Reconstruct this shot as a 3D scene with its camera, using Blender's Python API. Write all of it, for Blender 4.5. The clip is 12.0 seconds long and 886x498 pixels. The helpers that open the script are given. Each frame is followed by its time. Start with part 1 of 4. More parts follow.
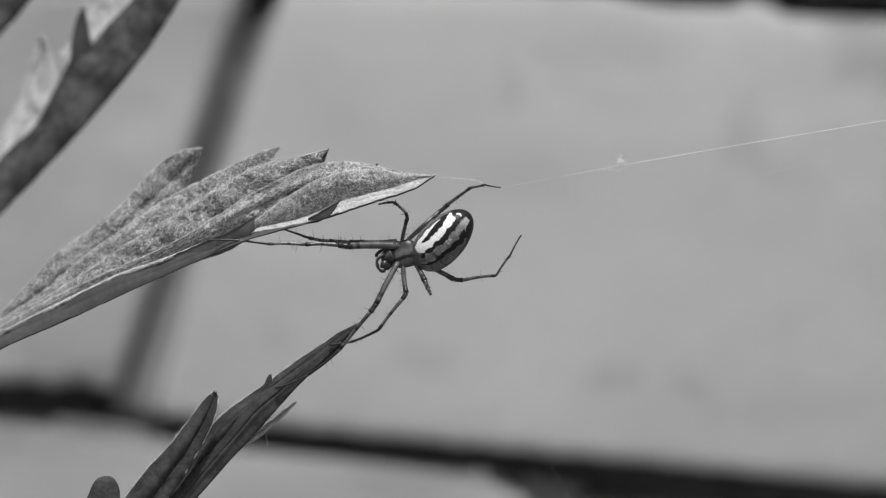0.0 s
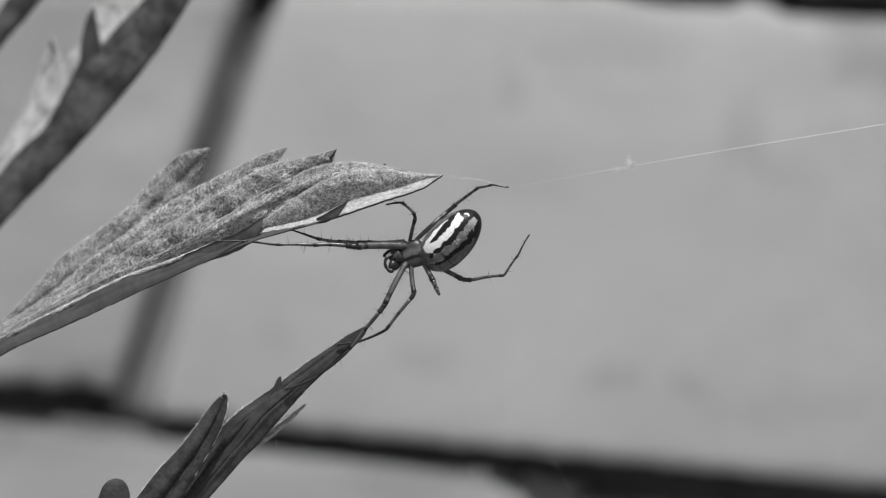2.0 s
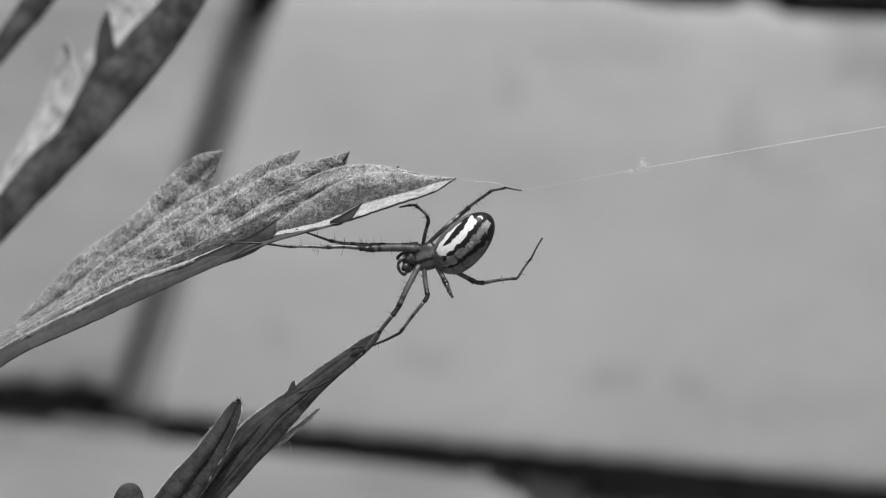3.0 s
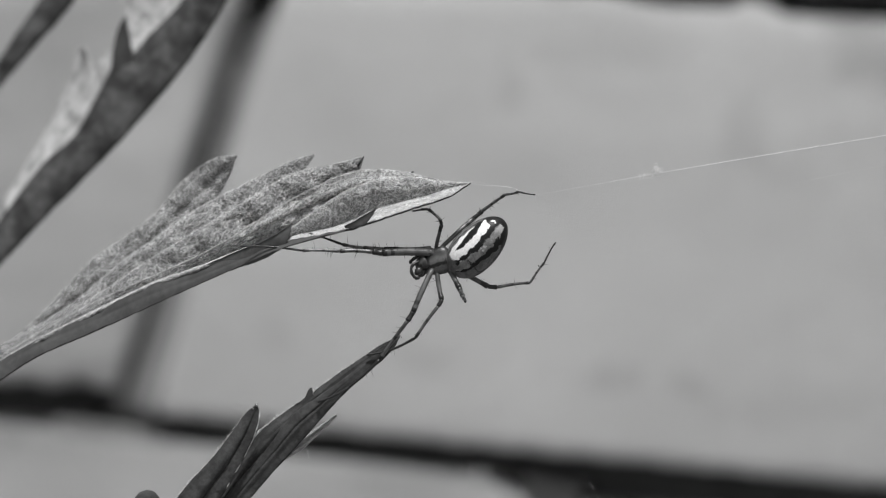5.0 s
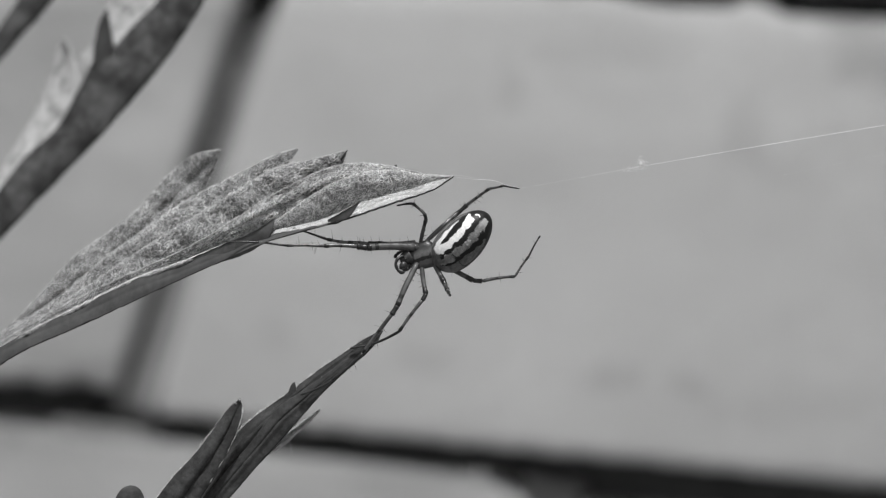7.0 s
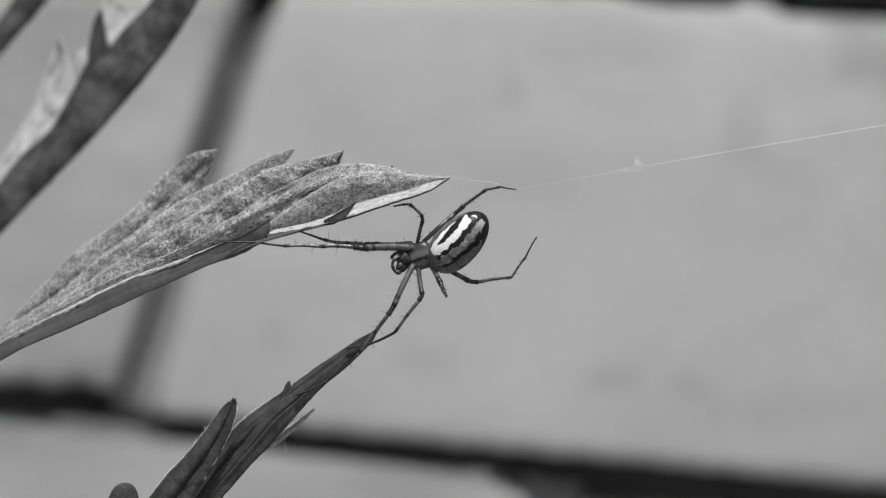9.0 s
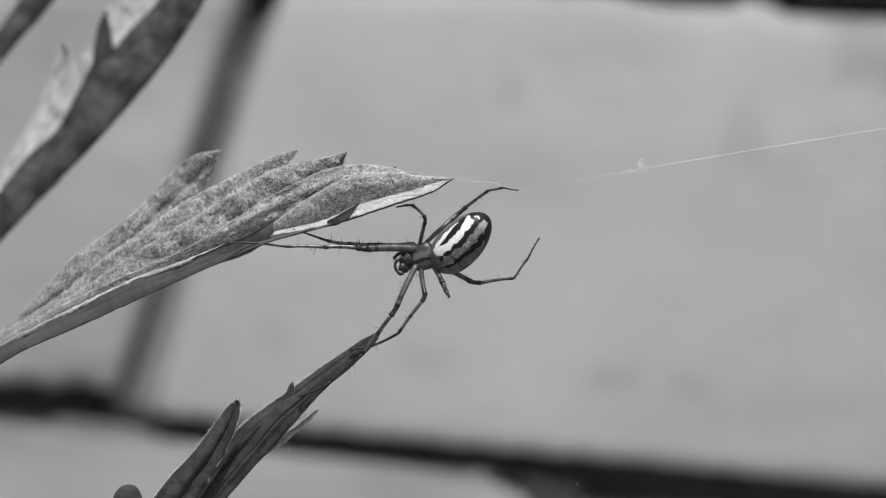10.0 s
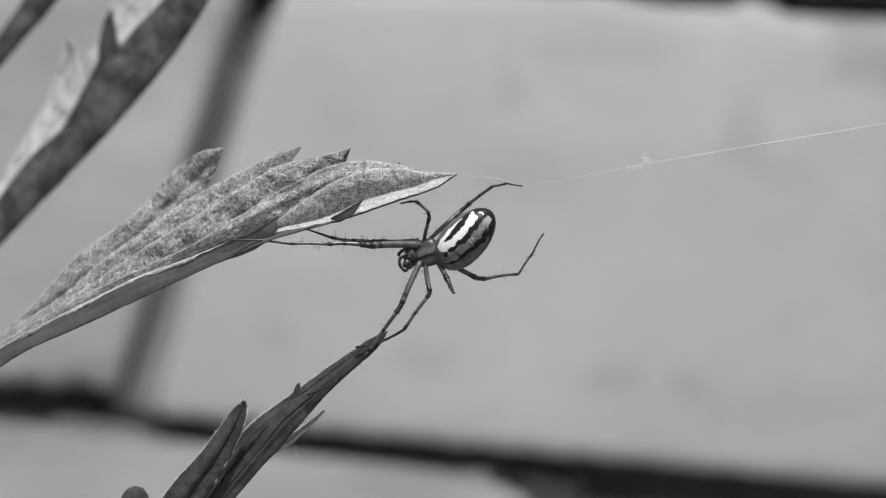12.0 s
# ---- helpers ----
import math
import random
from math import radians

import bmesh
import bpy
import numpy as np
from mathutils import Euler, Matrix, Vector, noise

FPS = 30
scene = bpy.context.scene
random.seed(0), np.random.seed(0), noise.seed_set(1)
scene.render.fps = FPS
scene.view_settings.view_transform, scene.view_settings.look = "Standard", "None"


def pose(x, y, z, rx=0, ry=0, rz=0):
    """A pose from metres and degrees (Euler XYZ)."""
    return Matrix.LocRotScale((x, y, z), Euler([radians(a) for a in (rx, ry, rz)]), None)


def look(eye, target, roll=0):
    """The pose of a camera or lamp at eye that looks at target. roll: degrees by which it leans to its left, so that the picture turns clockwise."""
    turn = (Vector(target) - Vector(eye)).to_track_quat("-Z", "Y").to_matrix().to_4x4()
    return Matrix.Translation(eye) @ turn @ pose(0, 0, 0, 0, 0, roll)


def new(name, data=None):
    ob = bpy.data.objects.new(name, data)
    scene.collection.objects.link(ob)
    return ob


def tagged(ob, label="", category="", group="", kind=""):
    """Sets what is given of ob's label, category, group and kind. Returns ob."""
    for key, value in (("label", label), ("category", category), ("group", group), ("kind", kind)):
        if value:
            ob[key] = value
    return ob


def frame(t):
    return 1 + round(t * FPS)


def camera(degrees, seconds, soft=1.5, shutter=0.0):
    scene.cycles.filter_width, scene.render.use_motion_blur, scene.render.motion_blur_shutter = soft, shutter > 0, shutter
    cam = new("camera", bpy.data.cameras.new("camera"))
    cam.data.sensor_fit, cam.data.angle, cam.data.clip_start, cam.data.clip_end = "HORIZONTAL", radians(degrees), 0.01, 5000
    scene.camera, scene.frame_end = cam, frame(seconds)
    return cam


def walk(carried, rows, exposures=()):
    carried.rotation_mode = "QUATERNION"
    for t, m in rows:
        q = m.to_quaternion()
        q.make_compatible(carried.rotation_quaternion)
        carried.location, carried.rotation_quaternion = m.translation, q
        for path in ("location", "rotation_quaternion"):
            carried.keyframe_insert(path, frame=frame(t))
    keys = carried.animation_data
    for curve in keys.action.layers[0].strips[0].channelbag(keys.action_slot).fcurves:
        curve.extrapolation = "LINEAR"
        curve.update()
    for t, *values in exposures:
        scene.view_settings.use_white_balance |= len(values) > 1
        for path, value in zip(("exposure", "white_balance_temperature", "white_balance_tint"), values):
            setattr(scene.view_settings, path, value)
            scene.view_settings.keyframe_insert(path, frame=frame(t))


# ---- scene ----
# A striped orb-weaving spider on a leaf tip before a pale block wall, filmed in black and white.
# Shapes are given in millimetres from HUB, the middle of the scene; x right, y away from the camera, z up.
MM = 0.001
HUB = Vector((0.0, 0.0, 0.6))

# ---- camera ----
cam = camera(22, 12.0, soft=1.25)
cam.data.dof.use_dof = True
cam.data.dof.focus_distance = 0.1830
cam.data.dof.aperture_fstop = 24.0
EYE = look((0, -0.1834, 0.6), (0, 0, 0.6))
walk(cam, [(0.0, EYE), (12.0, EYE)], [(0.0, -0.07), (7.2, -0.07), (9.0, -0.02), (10.0, 0.01), (11.0, 0.06), (12.0, 0.08)])

# ---- light: bright hazy sky and a soft high sun, in grey tones as on monochrome film ----
SUN_ELEVATION, SUN_TURN = 72, 165
world = bpy.data.worlds.new("sky")
scene.world = world
world.use_nodes = True
wn, wl = world.node_tree.nodes, world.node_tree.links
sky = wn.new("ShaderNodeTexSky")
sky.sky_type, sky.sun_disc = "NISHITA", False
sky.sun_elevation, sky.sun_rotation = radians(SUN_ELEVATION), radians(SUN_TURN)
grey = wn.new("ShaderNodeHueSaturation")
grey.inputs["Saturation"].default_value = 0.0
wl.new(sky.outputs[0], grey.inputs["Color"])
wl.new(grey.outputs[0], wn["Background"].inputs["Color"])
wn["Background"].inputs["Strength"].default_value = 0.11

sun_data = bpy.data.lights.new("sun", "SUN")
sun_data.energy, sun_data.angle = 4.0, radians(5)
sun = new("sun", sun_data)
_e, _a = radians(SUN_ELEVATION), radians(SUN_TURN)
sun.matrix_world = look((3 * math.sin(_a) * math.cos(_e), 3 * math.cos(_a) * math.cos(_e), 3 * math.sin(_e)), (0, 0, 0))


# ---- materials ----
class Nodes:
    """A small builder of node materials."""

    def __init__(self, name, rough=0.6, metal=0.0, spec=0.5):
        self.mat = bpy.data.materials.new(name)
        self.mat.use_nodes = True
        self.n, self.l = self.mat.node_tree.nodes, self.mat.node_tree.links
        self.bsdf = self.n["Principled BSDF"]
        self.bsdf.inputs["Roughness"].default_value = rough
        self.bsdf.inputs["Metallic"].default_value = metal
        self.bsdf.inputs["Specular IOR Level"].default_value = spec
        self.pos = self.n.new("ShaderNodeTexCoord").outputs["Object"]

    def noise(self, size, detail=4, rough=0.6, stretch=None, distort=0.0):
        """Noise with features about size metres across."""
        tex = self.n.new("ShaderNodeTexNoise")
        tex.inputs["Scale"].default_value = 1.0 / size
        tex.inputs["Detail"].default_value = detail
        tex.inputs["Roughness"].default_value = rough
        tex.inputs["Distortion"].default_value = distort
        vec = self.pos
        if stretch:
            mapping = self.n.new("ShaderNodeMapping")
            mapping.inputs["Rotation"].default_value = [radians(a) for a in stretch[3:]] if len(stretch) > 3 else (0, 0, 0)
            mapping.inputs["Scale"].default_value = stretch[:3]
            self.l.new(vec, mapping.inputs[0])
            vec = mapping.outputs[0]
        self.l.new(vec, tex.inputs["Vector"])
        return tex.outputs["Fac"]

    def math(self, op, a, b=0.0, c=None):
        node = self.n.new("ShaderNodeMath")
        node.operation = op
        for k, v in enumerate((a, b, c)):
            if v is None:
                continue
            if isinstance(v, (int, float)):
                node.inputs[k].default_value = v
            else:
                self.l.new(v, node.inputs[k])
        return node.outputs[0]

    def ramp(self, fac, stops, mode="LINEAR"):
        node = self.n.new("ShaderNodeValToRGB")
        node.color_ramp.interpolation = mode
        el = node.color_ramp.elements
        while len(el) < len(stops):
            el.new(0.5)
        for e, (p, v) in zip(el, stops):
            e.position, e.color = p, (v, v, v, 1)
        self.l.new(fac, node.inputs[0])
        return node.outputs[0]

    def mix(self, kind, fac, a, b):
        node = self.n.new("ShaderNodeMix")
        node.data_type, node.blend_type = "RGBA", kind
        for k, v in ((0, fac), (6, a), (7, b)):
            if isinstance(v, (int, float)):
                node.inputs[k].default_value = (v, v, v, 1) if k else v
            else:
                self.l.new(v, node.inputs[k])
        return node.outputs[2]

    def color(self, out):
        if isinstance(out, (int, float)):
            self.bsdf.inputs["Base Color"].default_value = (out, out, out, 1)
        else:
            self.l.new(out, self.bsdf.inputs["Base Color"])
        return self

    def rough(self, out):
        self.l.new(out, self.bsdf.inputs["Roughness"])
        return self

    def bump(self, out, depth, strength=1.0):
        node = self.n.new("ShaderNodeBump")
        node.inputs["Distance"].default_value = depth
        node.inputs["Strength"].default_value = strength
        self.l.new(out, node.inputs["Height"])
        self.l.new(node.outputs[0], self.bsdf.inputs["Normal"])
        return self


def leaf_wool():
    """The felted underside: matted pale hairs over a duller green."""
    m = Nodes("leaf_wool", 0.95, spec=0.08)
    fine = m.noise(0.00038, 4, 0.62, distort=2.6)
    broad = m.noise(0.0032, 4, 0.6)
    c = m.mix("MULTIPLY", 1.0, m.ramp(fine, [(0.34, 0.080), (0.50, 0.235), (0.66, 0.50)]), m.ramp(broad, [(0.30, 0.78), (0.50, 0.94), (0.70, 1.08)]))
    m.color(c).bump(fine, 0.00012, 0.9)
    return m.mat


def leaf_pale():
    """Dense white felt on the rolled margins."""
    m = Nodes("leaf_pale", 0.95, spec=0.1)
    fine = m.noise(0.00026, 4, 0.7, stretch=(0.5, 1, 1.2), distort=1.4)
    broad = m.noise(0.0018, 4, 0.6)
    c = m.mix("MULTIPLY", 1.0, m.ramp(fine, [(0.32, 0.22), (0.62, 0.63)]), m.ramp(broad, [(0.30, 0.62), (0.46, 0.92), (0.7, 1.05)]))
    m.color(c).bump(fine, 0.00012, 0.9)
    return m.mat


def leaf_green(name="leaf_green", low=0.036, mid=0.050, high=0.068, size=0.0024):
    """The smooth upper side, deep green in life."""
    m = Nodes(name, 0.7, spec=0.18)
    fine = m.noise(0.0003, 5, 0.65)
    broad = m.noise(size, 4, 0.6)
    c = m.mix("MULTIPLY", 1.0, m.ramp(broad, [(0.36, low), (0.50, mid), (0.64, high)]), m.ramp(fine, [(0.28, 0.78), (0.72, 1.22)]))
    m.color(c).bump(fine, 0.00010, 0.8)
    return m.mat


def leaf_spotted():
    """White felt worn through in small grey spots."""
    m = Nodes("leaf_spotted", 0.95, spec=0.1)
    fine = m.noise(0.0004, 4, 0.7)
    spot = m.noise(0.0016, 3, 0.55)
    c = m.mix("MULTIPLY", 1.0, m.ramp(spot, [(0.32, 0.26), (0.46, 0.46), (0.64, 0.58)]), m.ramp(fine, [(0.3, 0.8), (0.7, 1.1)]))
    m.color(c).bump(fine, 0.00012, 0.8)
    return m.mat


def plain(name, value, rough=0.6, spread=0.25, size=0.0004, depth=0.00003, spec=0.4):
    """One tone with grain at two scales."""
    m = Nodes(name, rough, spec=spec)
    fine = m.noise(size, 5, 0.65)
    broad = m.noise(size * 8, 3)
    c = m.mix("MULTIPLY", 1.0, m.ramp(fine, [(0.25, value * (1 - spread)), (0.75, value * (1 + spread))]), m.ramp(broad, [(0.3, 0.85), (0.7, 1.1)]))
    m.color(c).bump(fine, depth, 0.7)
    return m.mat


def block_face(name="block_face", stains_and_shade=()):
    """Pale cast-concrete block, weathered; each patch, stain and painted shade alike, is (along, up, width, height,
    depth of tone) in millimetres from the block's middle.
    """
    m = Nodes(name, 0.9, spec=0.2)
    fine = m.noise(0.0012, 6, 0.7)
    broad = m.noise(0.028, 3, 0.5, stretch=(0.6, 1, 1.0))
    wide = m.noise(0.11, 2, 0.5)
    spot = m.noise(0.014, 2, 0.5)
    if stains_and_shade:
        c = m.mix("MULTIPLY", 1.0, m.ramp(broad, [(0.28, 0.42), (0.42, 0.455), (0.6, 0.48), (0.75, 0.51)]), m.ramp(fine, [(0.25, 0.88), (0.75, 1.08)]))
    else:
        c = m.mix("MULTIPLY", 1.0, m.ramp(broad, [(0.28, 0.34), (0.42, 0.44), (0.6, 0.49), (0.75, 0.57)]), m.ramp(fine, [(0.25, 0.88), (0.75, 1.08)]))
        c = m.mix("MULTIPLY", 1.0, c, m.ramp(spot, [(0.27, 0.74), (0.38, 1.0)]))
    c = m.mix("MULTIPLY", 1.0, c, m.ramp(wide, [(0.35, 0.965), (0.65, 1.03)]))
    if stains_and_shade:
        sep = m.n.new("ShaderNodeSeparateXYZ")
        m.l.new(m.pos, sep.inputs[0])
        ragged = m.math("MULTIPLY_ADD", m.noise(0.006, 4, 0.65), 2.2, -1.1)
        for along, up, wide_mm, high_mm, tone in stains_and_shade:
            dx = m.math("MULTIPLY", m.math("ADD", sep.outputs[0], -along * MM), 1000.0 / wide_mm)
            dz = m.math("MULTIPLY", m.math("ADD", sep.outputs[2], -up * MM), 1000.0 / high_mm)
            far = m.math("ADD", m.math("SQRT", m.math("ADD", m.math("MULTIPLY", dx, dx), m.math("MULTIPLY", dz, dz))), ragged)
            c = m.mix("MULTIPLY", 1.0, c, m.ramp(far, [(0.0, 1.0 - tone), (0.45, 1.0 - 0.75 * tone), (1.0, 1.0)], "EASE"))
    c = m.mix("MULTIPLY", 1.0, c, m.n.new("ShaderNodeObjectInfo").outputs["Color"])
    m.color(c).bump(fine, 0.0006, 0.6)
    return m.mat


def soil_ground():
    m = Nodes("soil", 0.95, spec=0.1)
    fine = m.noise(0.006, 6, 0.7)
    broad = m.noise(0.3, 4)
    c = m.mix("MULTIPLY", 1.0, m.ramp(fine, [(0.25, 0.10), (0.75, 0.26)]), m.ramp(broad, [(0.3, 0.7), (0.7, 1.1)]))
    m.color(c).bump(fine, 0.006, 0.8)
    return m.mat


def abdomen_skin():
    """Lengthwise bands of black, silver and white with lobed edges, on a mottled grey ground."""
    m = Nodes("abdomen_skin", 0.42, spec=0.22)
    sep = m.n.new("ShaderNodeSeparateXYZ")
    m.l.new(m.pos, sep.inputs[0])
    x, y, z = sep.outputs
    ring = m.math("SQRT", m.math("ADD", m.math("MULTIPLY", x, x), m.math("ADD", m.math("MULTIPLY", y, y), 1e-9)))
    f = m.math("MULTIPLY_ADD", m.math("DIVIDE", x, ring), 0.5, 0.5)      # 0 to 1 across the back
    u = m.math("MULTIPLY", z, 331.0)                                     # -1 in front, 1 behind
    uu = m.math("MULTIPLY", u, u)
    waver = m.math("SUBTRACT", m.noise(0.00042, 3, 0.55), 0.5)
    grain = m.noise(0.00014, 4, 0.6)
    mottle = m.noise(0.00045, 4, 0.65)
    bend = m.math("MAXIMUM", m.math("MULTIPLY_ADD", u, -1.0, -0.60), 0.0)
    bend = m.math("MULTIPLY", m.math("MULTIPLY", bend, bend), -1.9)
    hook = m.math("MULTIPLY", m.math("MAXIMUM", m.math("ADD", u, -0.45), 0.0), 0.9)

    def edge(a, b, c, lobes, phase, size, extra=None, stir=0.10):
        """A soft step across the band edge f = a + b u + c u2, waved by lobes."""
        line = m.math("MULTIPLY_ADD", u, b, a)
        line = m.math("ADD", line, m.math("MULTIPLY", uu, c))
        wave = m.math("MULTIPLY", m.math("SINE", m.math("MULTIPLY_ADD", u, lobes, phase)), size)
        line = m.math("ADD", line, m.math("ADD", wave, m.math("MULTIPLY", waver, stir)))
        if extra is not None:
            line = m.math("ADD", line, extra)
        return step(m.math("SUBTRACT", f, line), 0.010)

    def step(value, soft):
        node = m.n.new("ShaderNodeMapRange")
        node.interpolation_type = "SMOOTHSTEP"
        node.inputs["From Min"].default_value, node.inputs["From Max"].default_value = -soft, soft
        m.l.new(value, node.inputs["Value"])
        return node.outputs[0]

    DARK, GREY, WHITE = 0.012, 0.215, 0.88
    grey = m.ramp(mottle, [(0.30, GREY * 0.55), (0.50, GREY), (0.68, GREY * 1.55)])
    white = m.ramp(mottle, [(0.28, WHITE * 0.72), (0.42, WHITE)])
    # the near flank: dull grey with thin dark creases
    crease = m.math("SINE", m.math("ADD", m.math("MULTIPLY", f, 150.0), m.math("MULTIPLY", waver, 8.0)))
    c = m.mix("MIX", m.ramp(crease, [(0.30, 0.0), (0.70, 1.0)]), m.mix("MULTIPLY", 1.0, grey, 0.8), 0.015)
    c = m.mix("MIX", edge(0.087, 0.0, 0.0, 19, 0.5, 0.006, stir=0.05), c, white)
    c = m.mix("MIX", edge(0.140, -0.12, -0.10, 23, 0.0, 0.010), c, DARK)
    c = m.mix("MIX", edge(0.272, -0.035, -0.48, 26, 1.2, 0.006, stir=0.20), c, white)
    c = m.mix("MIX", edge(0.423, 0.0, -0.215, 24, 2.0, 0.007, stir=0.22), c, DARK)
    c = m.mix("MIX", edge(0.548, 0.03, -0.18, 21, 3.9, 0.009, stir=0.24), c, grey)
    c = m.mix("MIX", edge(0.716, 0.060, 0.0, 22, 0.3, 0.010, bend, 0.24), c, DARK)
    c = m.mix("MIX", edge(0.831, 0.125, 0.0, 20, 1.7, 0.008, m.math("ADD", bend, hook), 0.16), c, m.mix("MULTIPLY", 1.0, grey, 0.62))
    # thin dark outline of the far flank, partly edge shade put into the colour
    c = m.mix("MIX", edge(0.955, 0.0, 0.0, 9, 0.0, 0.006, m.math("MULTIPLY", u, -0.03)), c, 0.02)
    # pale specks along the inner edge of the grey band
    speck = m.math("MULTIPLY", step(m.math("SUBTRACT", m.noise(0.00030, 1, 0.4), 0.70), 0.02), m.math("MULTIPLY", edge(0.50, 0.03, -0.20, 1, 0, 0.0), m.math("SUBTRACT", 1.0, edge(0.66, 0.08, 0.0, 1, 0, 0.0))))
    c = m.mix("MIX", speck, c, 0.50)
    # behind: a black cap, one white fleck, and the pale tip of the grey band
    wu = m.math("MULTIPLY_ADD", waver, 0.22, u)
    cap = m.math("MULTIPLY", step(m.math("ADD", wu, -0.655), 0.015), m.math("SUBTRACT", 1.0, edge(0.470, 0.0, 0.0, 1, 0, 0.0)))
    c = m.mix("MIX", cap, c, DARK)
    tip = m.math("MULTIPLY", step(m.math("ADD", wu, -0.66), 0.08), m.math("MULTIPLY", edge(0.52, 0.0, 0.0, 1, 0, 0.0), m.math("SUBTRACT", 1.0, edge(0.76, 0.0, 0.0, 1, 0, 0.0))))
    c = m.mix("MIX", tip, c, 0.42)
    c = m.mix("MIX", step(m.math("ADD", wu, -0.885), 0.012), c, DARK)
    fleck = m.math("MULTIPLY", m.math("MULTIPLY", step(m.math("ADD", wu, -0.775), 0.01), m.math("SUBTRACT", 1.0, step(m.math("ADD", wu, -0.835), 0.01))), m.math("MULTIPLY", step(m.math("ADD", f, -0.16), 0.012), m.math("SUBTRACT", 1.0, step(m.math("ADD", f, -0.34), 0.012))))
    c = m.mix("MIX", fleck, c, WHITE)
    # in front the bands run out into freckled grey with one dark seam
    front = step(m.math("ADD", m.math("MULTIPLY", wu, -1.0), -0.67), 0.03)
    c = m.mix("MIX", m.math("MULTIPLY", front, m.math("SUBTRACT", 1.0, edge(0.56, 0.0, 0.0, 1, 0, 0.0))), c, m.mix("MULTIPLY", 1.0, grey, 0.6))
    seam = m.math("SUBTRACT", step(m.math("ADD", m.math("MULTIPLY", wu, -1.0), -0.40), 0.01), step(m.math("ADD", m.math("MULTIPLY", wu, -1.0), -0.435), 0.01))
    seam = m.math("MULTIPLY", seam, edge(0.56, 0.0, 0.0, 1, 0, 0.0))
    c = m.mix("MIX", m.math("MULTIPLY", seam, 0.8), c, DARK)
    c = m.mix("MULTIPLY", 1.0, c, m.ramp(grain, [(0.3, 0.80), (0.7, 1.08)]))
    m.color(c).bump(grain, 0.00002, 0.5)
    return m.mat


def carapace_skin():
    """Grey cuticle with a dark streak down the middle and duskier flanks."""
    m = Nodes("carapace_skin", 0.4, spec=0.5)
    sep = m.n.new("ShaderNodeSeparateXYZ")
    m.l.new(m.pos, sep.inputs[0])
    blotch = m.noise(0.0005, 3, 0.6)
    off = m.math("ABSOLUTE", m.math("ADD", m.math("MULTIPLY", sep.outputs[0], 1000.0), m.math("MULTIPLY_ADD", blotch, 0.5, -0.02)))
    c = m.ramp(off, [(0.0, 0.008), (0.09, 0.010), (0.15, 0.105), (0.45, 0.135), (0.72, 0.055), (0.9, 0.022)])
    grain = m.noise(0.00012, 4, 0.6)
    m.color(m.mix("MULTIPLY", 1.0, c, m.ramp(grain, [(0.3, 0.75), (0.7, 1.2)]))).bump(grain, 0.00002, 0.6)
    return m.mat


WOOL, PALE, GREEN, SPOTTED = leaf_wool(), leaf_pale(), leaf_green(), leaf_spotted()
MOTTLED = leaf_green("leaf_green_mottled", 0.026, 0.052, 0.095, 0.0019)
SMOOTH_PALE = plain("leaf_green_pale", 0.072, 0.65, 0.2, 0.0005, 0.00003, 0.25)
FOLD = plain("leaf_green_fold", 0.12, 0.65, 0.3, 0.0005, 0.00004, 0.25)
HAIR = plain("leaf_hair", 0.78, 0.85, 0.25, 0.0006, 0.0, 0.2)
DRY = plain("dry_edge", 0.05, 0.8)
STEM = plain("stem_skin", 0.14, 0.7, 0.3, 0.0008)
BLOCK, SOIL = block_face(), soil_ground()
# weather marks, and shade painted below the chipped top edge at (38, 37.5)
BLOCK_STAIN_SHADE = block_face("block_stain_shade", [(20.5, 16, 6, 9, 0.15), (-20, 24, 3.5, 6, 0.13), (-2, -26, 8, 3.5, 0.15), (10, -27, 4, 3, 0.14), (-36, -23, 7, 4.5, 0.13), (-63, -19, 5, 7, 0.09),
                                           # (47, 33) and (78, 4) lower the tone at top right and right
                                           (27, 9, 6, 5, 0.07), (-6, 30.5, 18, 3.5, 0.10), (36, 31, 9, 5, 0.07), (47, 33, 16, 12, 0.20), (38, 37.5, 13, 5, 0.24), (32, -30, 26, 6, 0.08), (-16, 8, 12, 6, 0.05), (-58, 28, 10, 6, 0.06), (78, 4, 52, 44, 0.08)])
GAP = plain("dark_joint", 0.085, 0.95, 0.3, 0.003, 0.0005, 0.1)
MORTAR = plain("dirty_mortar", 0.16, 0.95, 0.35, 0.004, 0.0008, 0.1)
ABDOMEN, CARAPACE = abdomen_skin(), carapace_skin()
CUTICLE = plain("cuticle", 0.065, 0.38, 0.6, 0.00035, 0.00004, 0.5)
CUTICLE_DARK = plain("cuticle_dark", 0.035, 0.35, 0.3, 0.00025, 0.00001, 0.5)
LEG = plain("leg_skin", 0.084, 0.30, 0.75, 0.0007, 0.00003, 0.75)
LEG_DARK = plain("leg_band", 0.02, 0.34, 0.4, 0.0003, 0.00003, 0.5)
EYE_BLACK = plain("eye_black", 0.008, 0.08, 0.1, 0.0003, 0.0, 0.6)
SILK = plain("silk", 0.92, 0.45, 0.05, 0.0003, 0.0, 0.6)


